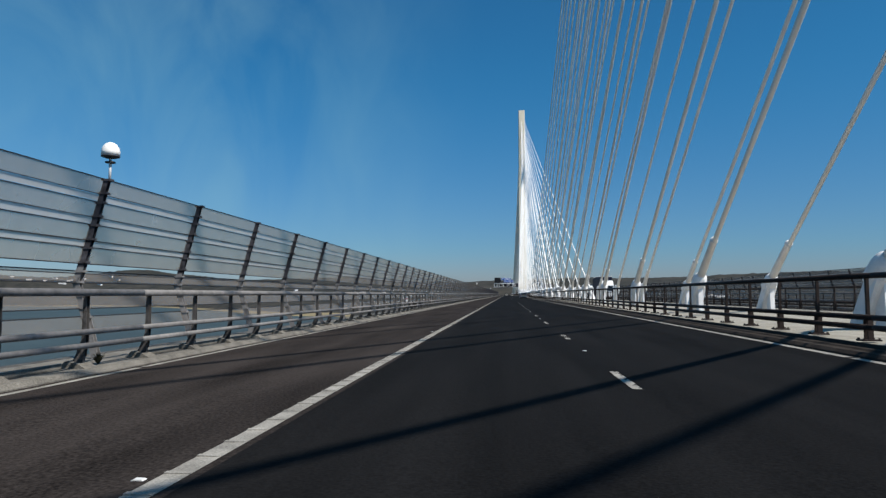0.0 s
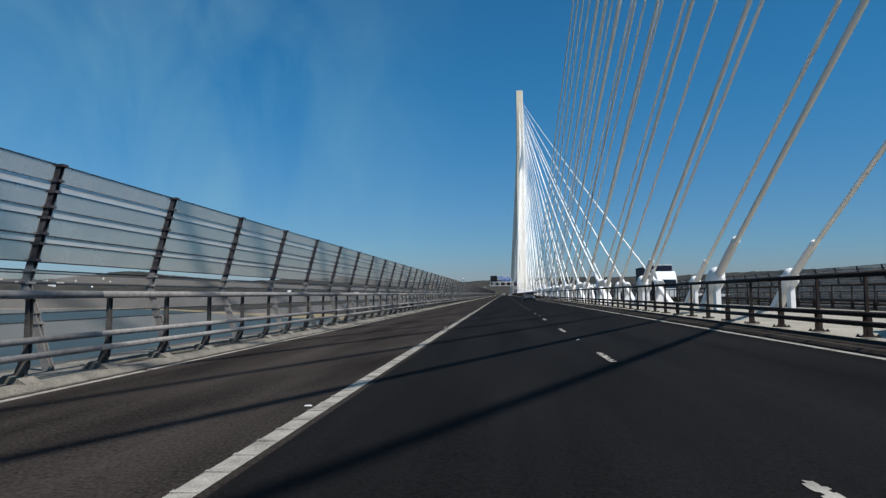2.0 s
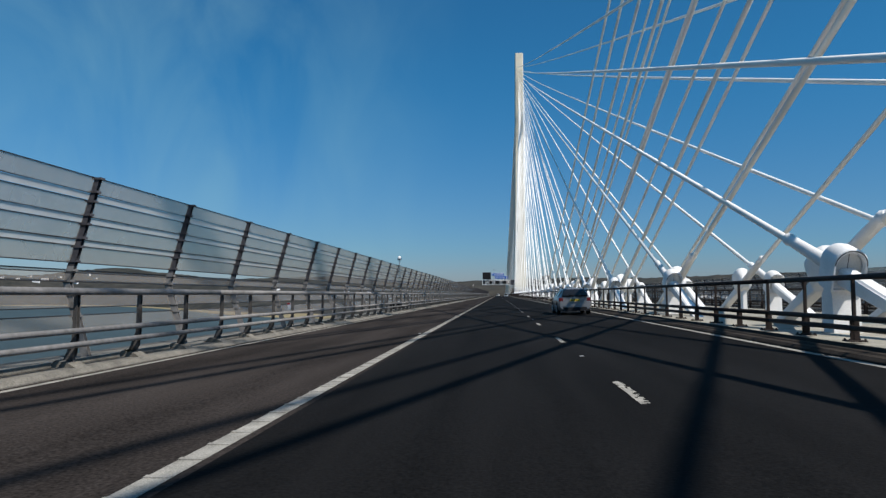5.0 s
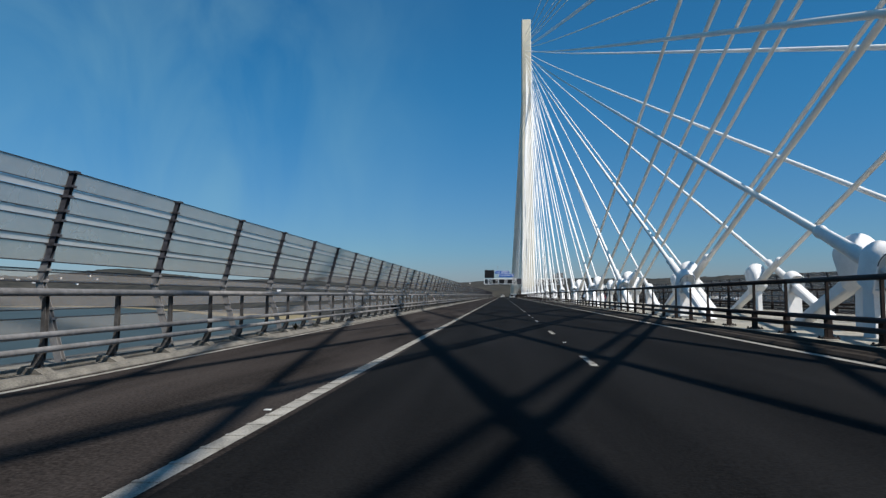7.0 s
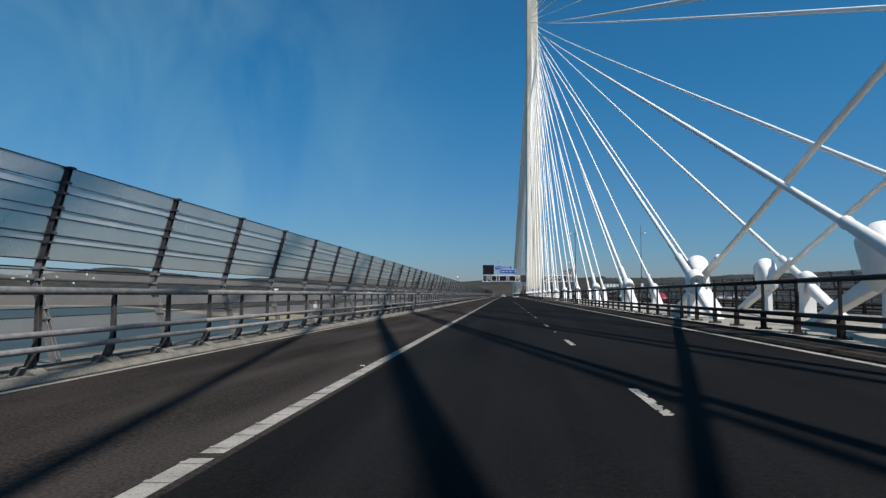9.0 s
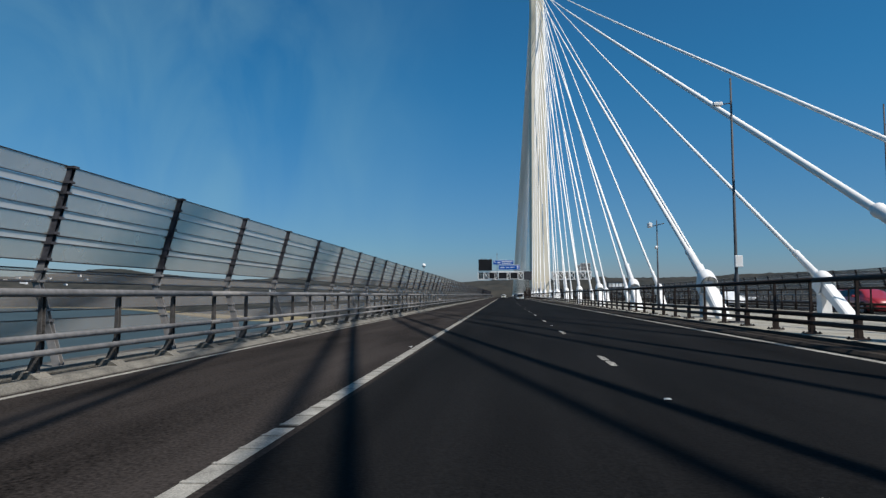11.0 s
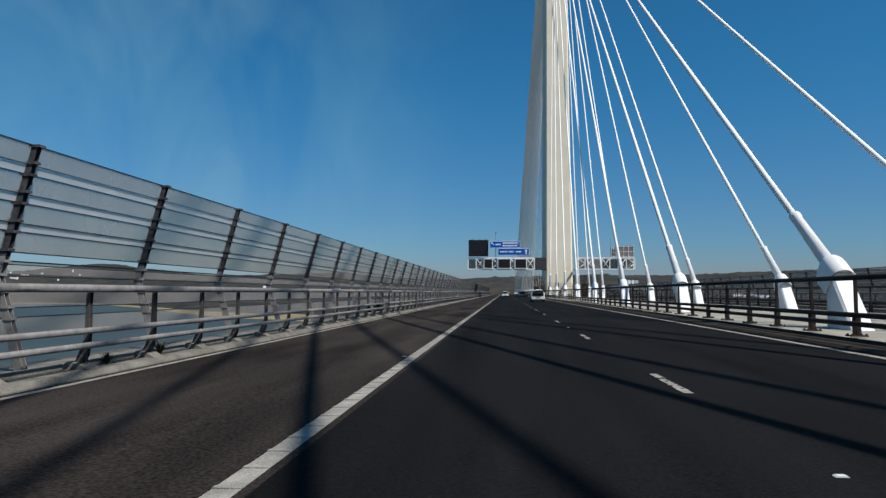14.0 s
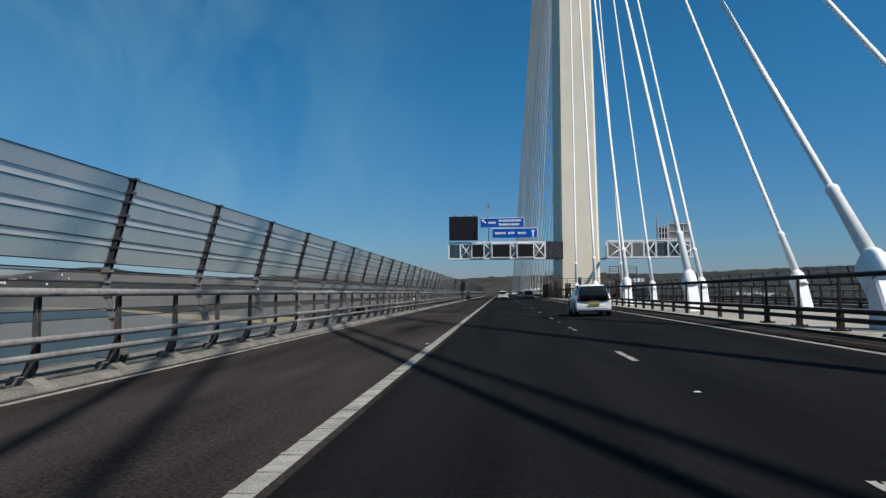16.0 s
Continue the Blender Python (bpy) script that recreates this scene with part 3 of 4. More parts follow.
# ---- stay cables ----
def stay(dome, head, sag, rise, half, bulb):
    """A stay through its hood at dome up to head on the tower; rise: how far the arch of the hood stands above the cable; half: half its width;
    bulb: whether the hood closes round below."""
    dome, head = Vector(dome), Vector(head)
    d = (head - dome).normalized()
    down = (dome.z - ZC + 0.05) / d.z
    base = Vector((dome.x, dome.y, ZC))
    c = thing("stay_cable", base, "white sheathed stay cable rising from its domed hood", "stay cable", "stay cables")
    o = dome - base
    run = (head - dome).length
    bm = bmesh.new()
    pts, n_ = [], 16
    for i in range(n_ + 1):
        u = i / n_
        q = o + (head - dome) * u
        q.z -= run * sag * u * (1 - u)
        pts.append(q)
    sweep(bm, pts, 0.11, 10)
    part("sheath", bm, M_WHITE, c)
    bm = bmesh.new()
    sweep(bm, [o + d * 0.3, o + d * 3.0, o + d * 3.02, o + d * 3.16, o + d * 3.18, o + d * 3.3], [0.195, 0.16, 0.183, 0.183, 0.155, 0.11], 12)
    part("sleeve", bm, M_HOOD, c, "thicker white sleeve pipe with a collar")
    # axes of the anchor: side along x, up square to the cable
    side = Vector((1, 0, 0))
    up = side.cross(d)
    up = up if up.z > 0 else -up

    def arch(bm, rings, half, leg, smooth):
        """Rings of an arch-shaped outline along the cable: (along, scale)."""
        outline = [(-half, -leg), (-half, rise / 2 - leg / 2)] + [(-half * math.cos(math.pi * k / 12), rise + half * math.sin(math.pi * k / 12)) for k in range(13)] + [(half, rise / 2 - leg / 2), (half, -leg)]
        if bulb:
            outline[0], outline[1], outline[-2], outline[-1] = (-half * 0.45, -leg), (-half * 0.86, -leg * 0.62), (half * 0.86, -leg * 0.62), (half * 0.45, -leg)
        loops = [[bm.verts.new(o + d * s_ + side * a * f + up * b * f) for a, b in outline] for s_, f in rings]
        n_ = len(outline)
        for r0, r1, soft in zip(loops, loops[1:], smooth):
            for k in range(n_):
                bm.faces.new((r0[k], r0[(k + 1) % n_], r1[(k + 1) % n_], r1[k])).smooth = bool(soft) and 0 < k < n_ - 2
        bm.faces.new(loops[0])
        bm.faces.new(loops[-1])
        bmesh.ops.recalc_face_normals(bm, faces=bm.faces[:])

    # leaning column from the hood down to the deck
    bm = bmesh.new()
    flat = Vector((d.x, d.y, 0.0))
    steep = max(0.0, min(1.0, (d.z - 0.4) / 0.2))
    a = o - flat * down * (1 - 0.5 * steep)          # steep stays stand on stouter, more upright columns
    a.z = -0.05
    b = o - up * 0.08
    wide = 0.21 + 0.08 * steep
    loops = []
    for q, w_, h_, v_ in ((a, wide, wide + 0.08, -flat.normalized()), (b, wide - 0.02, wide + 0.03, up)):
        c_ = 0.06
        loops.append([bm.verts.new(q + side * x + v_ * z) for x, z in ((-w_, -h_ + c_), (-w_ + c_, -h_), (w_ - c_, -h_), (w_, -h_ + c_),
                                                                   (w_, h_ - c_), (w_ - c_, h_), (-w_ + c_, h_), (-w_, h_ - c_))])
    for k in range(8):
        bm.faces.new((loops[0][k], loops[0][(k + 1) % 8], loops[1][(k + 1) % 8], loops[1][k]))
    bm.faces.new(loops[0])
    bm.faces.new(loops[1])
    bmesh.ops.recalc_face_normals(bm, faces=bm.faces[:])
    part("anchor_column", bm, M_HOOD, c, "white box column down to the deck")
    # web under the hood
    web = 0.11 if bulb else half * 0.82 * (1 - steep) + 0.11 * steep
    bm = bmesh.new()
    prism(bm, [(-0.26, 0.0), (0.26, 0.0), (0.20, o.z - 0.1), (-0.20, o.z - 0.1)], -web, web, "x")
    part("web_plate", bm, M_HOOD, c)
    # arched hood, hollow at its lower end
    bm = bmesh.new()
    arch(bm, [(-0.26, 0.82), (-0.46, 0.85), (-0.47, 0.96), (-0.44, 1.0), (0.08, 1.0), (0.25, 0.95), (0.38, 0.82), (0.47, 0.62), (0.52, 0.40)], half, 0.42, (0, 0, 0, 1, 1, 1, 1, 1))
    part("anchor_hood", bm, M_HOOD, c, "arched white anchor hood")
    bm = bmesh.new()
    arch(bm, [(-0.295, 0.80), (-0.27, 0.80)], half, 0.42, (0,))
    n_ = len(bm.faces)
    # a dark tube round the rim stands in for its shadow gap
    rim = [o - d * 0.474 + (side * -half * math.cos(math.pi * k / 12) + up * (rise + half * math.sin(math.pi * k / 12))) * 0.925 for k in range(13)]
    sweep(bm, rim, 0.013, 5)
    sweep(bm, [o - d * 0.296 + up * q for q in (-0.30, (rise + half) * 0.78)], 0.009, 4)
    bm.faces.ensure_lookup_table()
    for f in bm.faces[n_:]:
        f.material_index = 1
    part("end_plate", bm, M_ENDPLATE, c, "pale grey recessed end plate with dark seam and rim shadow line").data.materials.append(M_DARKEDGE)
    return c


def fan(tower_y, sgn, count, dome_z, heads, sag, rise, half, planes):
    """Stays on one side of a tower; heads: lowest, range and power of their heights; planes: x at the deck, x at the tower, first distance from the tower, step."""
    for k in range(1, count):
        zt = heads[0] + heads[1] * (k / 24) ** heads[2]
        for x, xe, first, step in planes:
            stay((x, tower_y + sgn * (first + step * k), dome_z), (xe, tower_y + sgn * 3.4, zt), sag, rise(k), half(k), tower_y == REAR_Y)


FORE = ((8.6, 12.66, 25.2, 16.154), (14.4, 15.2, 23.9, 16.10))
fan(TOWER_Y, -1, 25, 1.82, (104.8, 34.7, 1.5), 0.009, lambda k: 0.016 * max(0, k - 4), lambda k: 0.295 + 0.005 * k, FORE)
fan(TOWER_Y, 1, 25, 1.82, (104.8, 34.7, 1.5), 0.009, lambda k: 0.0, lambda k: 0.36, FORE)
fan(REAR_Y, 1, 24, 1.85, (113.0, 26.0, 1.0), 0.030, lambda k: 0.07 * max(0, k - 10), lambda k: 0.34 + 0.012 * max(0, k - 10), ((9.6, 10.3, 22.7, 16.163), (13.9, 12.2, 24.8, 16.19)))


# ---- vehicles ----
def wheel(name, parent, at, r, width, out):
    hub = part(name, sweep(bmesh.new(), [(-width / 2, 0, 0), (-width / 2 + 0.03, 0, 0), (width / 2 - 0.03, 0, 0), (width / 2, 0, 0)],
                           [r - 0.03, r, r, r - 0.03], 24), M_TYRE, parent)
    hub.location = at
    bm = bmesh.new()
    x = out * (width / 2 + 0.004)
    sweep(bm, [(x - out * 0.03, 0, 0), (x, 0, 0)], [r * 0.64, r * 0.60], 20)
    for k in range(5):
        q = 2 * math.pi * k / 5
        sweep(bm, [(x + out * 0.012, math.cos(q) * r * 0.1, math.sin(q) * r * 0.1), (x + out * 0.008, math.cos(q) * r * 0.56, math.sin(q) * r * 0.56)], 0.03, 6)
    part("rim", bm, M_RIM, hub, "alloy rim")
    return hub


def car(at, label, paint, st, wheels, r, windows, rear, lamps, plate_z, black_tail=False, rails=False, low=0.42, turn=0):
    """st: stations from tail to nose (y, half width, under, belt, top, half width of the roof)."""
    c = thing("car", at, label, "car", "cars on the bridge")
    c.rotation_euler = (0, -math.atan(FALL), radians(turn))
    bm = bmesh.new()
    rings = []
    for y, w_, zb, zm, zt, wt in st:
        side = [(w_ * 0.88, zb), (w_ * 0.98, zb + 0.10), (w_, zb + 0.35 * (zm - zb)), (w_ * 0.995, zb + 0.7 * (zm - zb)), (w_ * 0.96, zm),
                (wt + 0.012, zt - 0.17), (wt - 0.012, zt - 0.09), (wt * 0.90, zt - 0.035), (wt * 0.6, zt), (0, zt + 0.018)]
        loop = [(a, y, b) for a, b in side] + [(-a, y, b) for a, b in side[-2::-1]]
        rings.append([bm.verts.new(p_) for p_ in loop])
    n_ = len(rings[0])
    for a, b in zip(rings, rings[1:]):
        for k in range(n_):
            bm.faces.new((a[k], a[(k + 1) % n_], b[(k + 1) % n_], b[k])).smooth = True
    bm.faces.new(rings[0])
    bm.faces.new(rings[-1][::-1])
    bmesh.ops.recalc_face_normals(bm, faces=bm.faces[:])
    body = part("body", bm, paint, c)
    # side panes, between belt and roof
    for sgn in (-1, 1):
        for i0, i1, a0, a1 in windows:
            y0_, w0, _, m0, t0, r0 = st[i0]
            y1_, w1, _, m1, t1, r1 = st[i1]

            def at_(u, v):
                w_ = w0 * 0.96 + (w1 - w0) * 0.96 * u
                r_ = r0 + (r1 - r0) * u
                z0_, z1_ = m0 + (m1 - m0) * u, t0 + (t1 - t0) * u - 0.07
                return (sgn * (w_ + (r_ - w_) * v + 0.014), y0_ + (y1_ - y0_) * u, z0_ + (z1_ - z0_) * v)
            bm = bmesh.new()
            q = [at_(a0[0], 0.10), at_(a1[0], 0.10), at_(a1[1], 0.92), at_(a0[1], 0.92)]
            a = [bm.verts.new(p_) for p_ in q]
            b = [bm.verts.new((p_[0] - sgn * 0.02, p_[1], p_[2])) for p_ in q]
            bm.faces.new(a)
            bm.faces.new(b[::-1])
            for k in range(4):
                bm.faces.new((a[k], b[k], b[(k + 1) % 4], a[(k + 1) % 4]))
            bmesh.ops.recalc_face_normals(bm, faces=bm.faces[:])
            part("side_window", bm, M_GLASS, c, "dark side glass")
    # rear window between two heights of the tail
    (ya, za, wa), (ymid, zmid, wmid), (yb, zb_, wb_) = rear
    bm = bmesh.new()
    cols = []
    for k in range(9):
        u = -1 + k / 4
        bow = 0.045 * (1 - u * u)
        cols.append([bm.verts.new((u * wa, ya - bow, za)), bm.verts.new((u * wmid, ymid - bow, zmid)), bm.verts.new((u * wb_, yb - bow, zb_)),
                     bm.verts.new((u * wb_, yb + 0.05, zb_)), bm.verts.new((u * wmid, ymid + 0.05, zmid)), bm.verts.new((u * wa, ya + 0.05, za))])
    for a, b in zip(cols, cols[1:]):
        for k in range(6):
            bm.faces.new((a[k], b[k], b[(k + 1) % 6], a[(k + 1) % 6])).smooth = True
    bm.faces.new(cols[0])
    bm.faces.new(cols[-1][::-1])
    bmesh.ops.recalc_face_normals(bm, faces=bm.faces[:])
    rw = part("rear_window", bm, M_GLASS, c, "dark rear glass")
    bm = bmesh.new()
    ym, zm_ = ymid, zmid
    sweep(bm, [(0.0, ya - 0.06, za + 0.05), (-0.30, ym - 0.055, zm_ - 0.02)], 0.012, 6)
    part("wiper", bm, M_BLACK, rw)
    # lights, bumper, plate, badge
    x_, y_, z_, wl_, hl_ = lamps
    for sgn in (-1, 1):
        bm = bmesh.new()
        box(bm, (x_ - wl_ / 2, y_, z_ - hl_ / 2), (x_ + wl_ / 2, y_ + 0.16, z_ + hl_ / 2), 0.02)
        if sgn < 0:
            for v in bm.verts:
                v.co.x *= -1
            bmesh.ops.reverse_faces(bm, faces=bm.faces[:])
        part("tail_light", bm, M_RED, c, "red tail light")
    w0 = st[0][1]
    bm = bmesh.new()
    for zq0, zq1, out in ((low, low + 0.06, 0.025), (low + 0.06, 0.52, 0.045), (0.52, 0.57, 0.02)):
        arc = [(w0 * 0.985 * math.sin(q), 0.06 - (0.06 + out) * math.cos(q) ** 0.5) for q in (math.pi * (k - 6) / 12.5 for k in range(13))]
        prism(bm, arc + [(w0 * 0.9, 0.12), (-w0 * 0.9, 0.12)], zq0, zq1, "z")
    part("bumper", bm, paint, c)
    bm = bmesh.new()
    prism(bm, [(-w0 * 0.9, 0.05), (-w0 * 0.75, -0.03), (w0 * 0.75, -0.03), (w0 * 0.9, 0.05), (w0 * 0.85, 0.2), (-w0 * 0.85, 0.2)], 0.22, low, "z")
    part("under_bumper", bm, M_BLACK, c, "black lower bumper")
    bm = bmesh.new()
    box(bm, (-0.26, -0.085, plate_z - 0.055), (0.26, -0.065, plate_z + 0.055), 0.004)
    pl = part("number_plate", bm, M_PLATE, c, "yellow rear plate")
    bm = bmesh.new()
    for k in range(7):
        x0 = -0.22 + k * 0.062 + (0.03 if k > 3 else 0)
        box(bm, (x0, -0.089, plate_z - 0.035), (x0 + 0.04, -0.084, plate_z + 0.035))
    part("plate_bars", bm, M_BLACK, pl, "dark bars on the plate")
    bm = bmesh.new()
    yb_ = -0.03 if not black_tail else ya - 0.06
    sweep(bm, [(0, yb_, za - 0.05), (0, yb_ + 0.03, za - 0.05)], 0.055, 14)
    part("badge", bm, M_RIM, c, "round chrome badge")
    wmax = max(s_[1] for s_ in st)
    for sgn in (-1, 1):
        bm = bmesh.new()
        xs = sorted((sgn * (wmax - 0.10), sgn * (wmax - 0.004)))
        box(bm, (xs[0], wheels[0] + r + 0.05, 0.17), (xs[1], wheels[1] - r - 0.05, 0.27), 0.015)
        part("sill", bm, M_BLACK, c, "black door sill")
        for y in (wheels[0] + 0.75, (wheels[0] + wheels[1]) / 2 + 0.55):
            bm = bmesh.new()
            xs = sorted((sgn * (wmax - 0.02), sgn * (wmax + 0.002)))
            box(bm, (xs[0], y, 0.36), (xs[1], y + 0.012, 0.74))
            part("door_seam", bm, M_BLACK, c)
        bm = bmesh.new()
        yy = st[windows[-1][1]][0] - 0.15
        box(bm, (sgn * st[4][1] - 0.1 * (sgn < 0) + 0.0, yy - 0.06, st[4][3] + 0.02), (sgn * st[4][1] + 0.1 * (sgn > 0) + 0.06 * sgn, yy + 0.06, st[4][3] + 0.15), 0.02)
        part("wing_mirror", bm, paint, c)
        for y in wheels:
            wheel("wheel", c, (sgn * (wmax - 0.085), y, r), r, 0.2, sgn)
            bm = bmesh.new()
            sweep(bm, [(sgn * (wmax + 0.006), y, r + 0.03), (sgn * (wmax - 0.06), y, r + 0.03)], r + 0.055, 24)
            part("wheel_arch", bm, M_BLACK, c, "dark wheel arch")
        if rails:
            bm = bmesh.new()
            wt = st[3][5]
            sweep(bm, [(sgn * (wt - 0.06), st[2][0] + 0.05, st[2][4] - 0.02), (sgn * (wt - 0.06), st[2][0] + 0.25, st[2][4] + 0.06),
                       (sgn * (wt - 0.06), st[4][0] + 0.3, st[4][4] + 0.05), (sgn * (wt - 0.06), st[4][0] + 0.6, st[4][4] - 0.03)], 0.022, 8)
            part("roof_rail", bm, M_BLACK, c)
    bm = bmesh.new()
    sweep(bm, [(0, st[2][0] + 0.1, st[2][4]), (0, st[2][0] - 0.08, st[2][4] + 0.2)], 0.008, 6)
    part("aerial", bm, M_BLACK, c)
    return c


def small_hatch(at, label, paint):
    st = [(0.0, 0.78, 0.30, 0.82, 0.90, 0.76), (0.05, 0.815, 0.24, 0.90, 1.12, 0.73), (0.17, 0.825, 0.20, 0.92, 1.43, 0.60), (0.50, 0.825, 0.19, 0.92, 1.485, 0.60),
          (1.8, 0.825, 0.19, 0.90, 1.485, 0.59), (2.3, 0.825, 0.19, 0.90, 1.40, 0.62), (2.95, 0.82, 0.19, 0.90, 1.00, 0.68), (3.35, 0.79, 0.21, 0.82, 0.90, 0.64), (3.56, 0.62, 0.30, 0.62, 0.68, 0.5)]
    return car(at, label, paint, st, (0.62, 3.0), 0.29, [(3, 4, (0.0, 0.08), (0.42, 0.42)), (4, 5, (-1.4, -1.4), (0.95, 0.80))],
               ((-0.02, 0.71, 0.685), (0.015, 1.10, 0.67), (0.13, 1.405, 0.55)), (0.655, -0.045, 0.86, 0.07, 0.26), 0.56, True, False, 0.30)


def estate(at, label, paint):
    st = [(0.0, 0.80, 0.34, 0.86, 0.98, 0.76), (0.08, 0.86, 0.26, 0.94, 1.12, 0.74), (0.38, 0.89, 0.22, 0.97, 1.43, 0.62), (1.3, 0.905, 0.2, 0.96, 1.48, 0.63),
          (2.5, 0.905, 0.2, 0.94, 1.47, 0.63), (3.0, 0.905, 0.2, 0.94, 1.38, 0.62), (3.6, 0.90, 0.2, 0.94, 1.02, 0.74), (4.3, 0.87, 0.22, 0.84, 0.92, 0.70), (4.64, 0.7, 0.3, 0.62, 0.68, 0.55)]
    return car(at, label, paint, st, (0.95, 3.65), 0.33, [(2, 3, (0.25, 0.3), (0.72, 0.72)), (3, 4, (-0.18, -0.18), (0.46, 0.46)), (4, 5, (-1.15, -1.15), (0.95, 0.85))],
               ((-0.005, 0.99, 0.70), (0.055, 1.13, 0.67), (0.33, 1.40, 0.56)), (0.74, -0.005, 0.84, 0.22, 0.20), 0.80, False, True)


small_hatch((3.62, 432.9, road_z(3.62)), "small white three-door hatchback with dark tailgate glass", M_CARWHITE)
estate((4.2, 163.6, road_z(4.2)), "silver estate car with black roof rails", M_CARSILVER)
estate((-0.25, 518.0, road_z(-0.25)), "white car far ahead in the lane", M_CARWHITE)
small_hatch((4.2, 517.0, road_z(4.2)), "grey hatchback far ahead near the tower", M_CARGREY)


def lorry(at):
    """A box lorry coming the other way."""
    c = thing("lorry", at, "box lorry with dark blue sides and white cab", "lorry")
    bm = bmesh.new()
    box(bm, (-1.27, 2.6, 0.95), (1.27, 13.6, 4.75), 0.05)
    trailer = part("trailer_box", bm, M_LORRY, c)
    bm = bmesh.new()
    box(bm, (-1.29, 2.58, 4.72), (1.29, 13.62, 4.8), 0.02)
    part("roof_edge", bm, M_CARWHITE, trailer, "pale roof edge")
    bm = bmesh.new()
    prism(bm, [(0.1, 0.5), (2.1, 0.5), (2.1, 3.9), (1.1, 3.9), (0.15, 2.9), (0.0, 1.6)], -1.22, 1.22, "x")
    part("cab", bm, M_CARWHITE, c, "white cab with a roof deflector")
    bm = bmesh.new()
    prism(bm, [(-0.02, 1.75), (0.10, 2.8), (0.16, 2.8), (0.04, 1.75)], -1.1, 1.1, "x")
    part("windscreen", bm, M_GLASS, c)
    bm = bmesh.new()
    box(bm, (-1.0, 0.4, 0.55), (1.0, 13.4, 0.95))
    part("chassis", bm, M_BLACK, c)
    for y in (1.0, 4.0, 10.0, 11.3, 12.6):
        for sgn in (-1, 1):
            wheel("wheel", c, (sgn * 1.08, y, 0.5), 0.5, 0.32, sgn)
    return c


lorry((20.6, 137.0, road_z(20.6)))
oncoming = estate((20.0, 317.5, road_z(20.0)), "red car on the opposite carriageway", M_CARRED)
oncoming.rotation_euler.z = math.pi
oncoming = estate((20.2, 341.0, road_z(20.2)), "white car on the opposite carriageway", M_CARWHITE)
oncoming.rotation_euler.z = math.pi


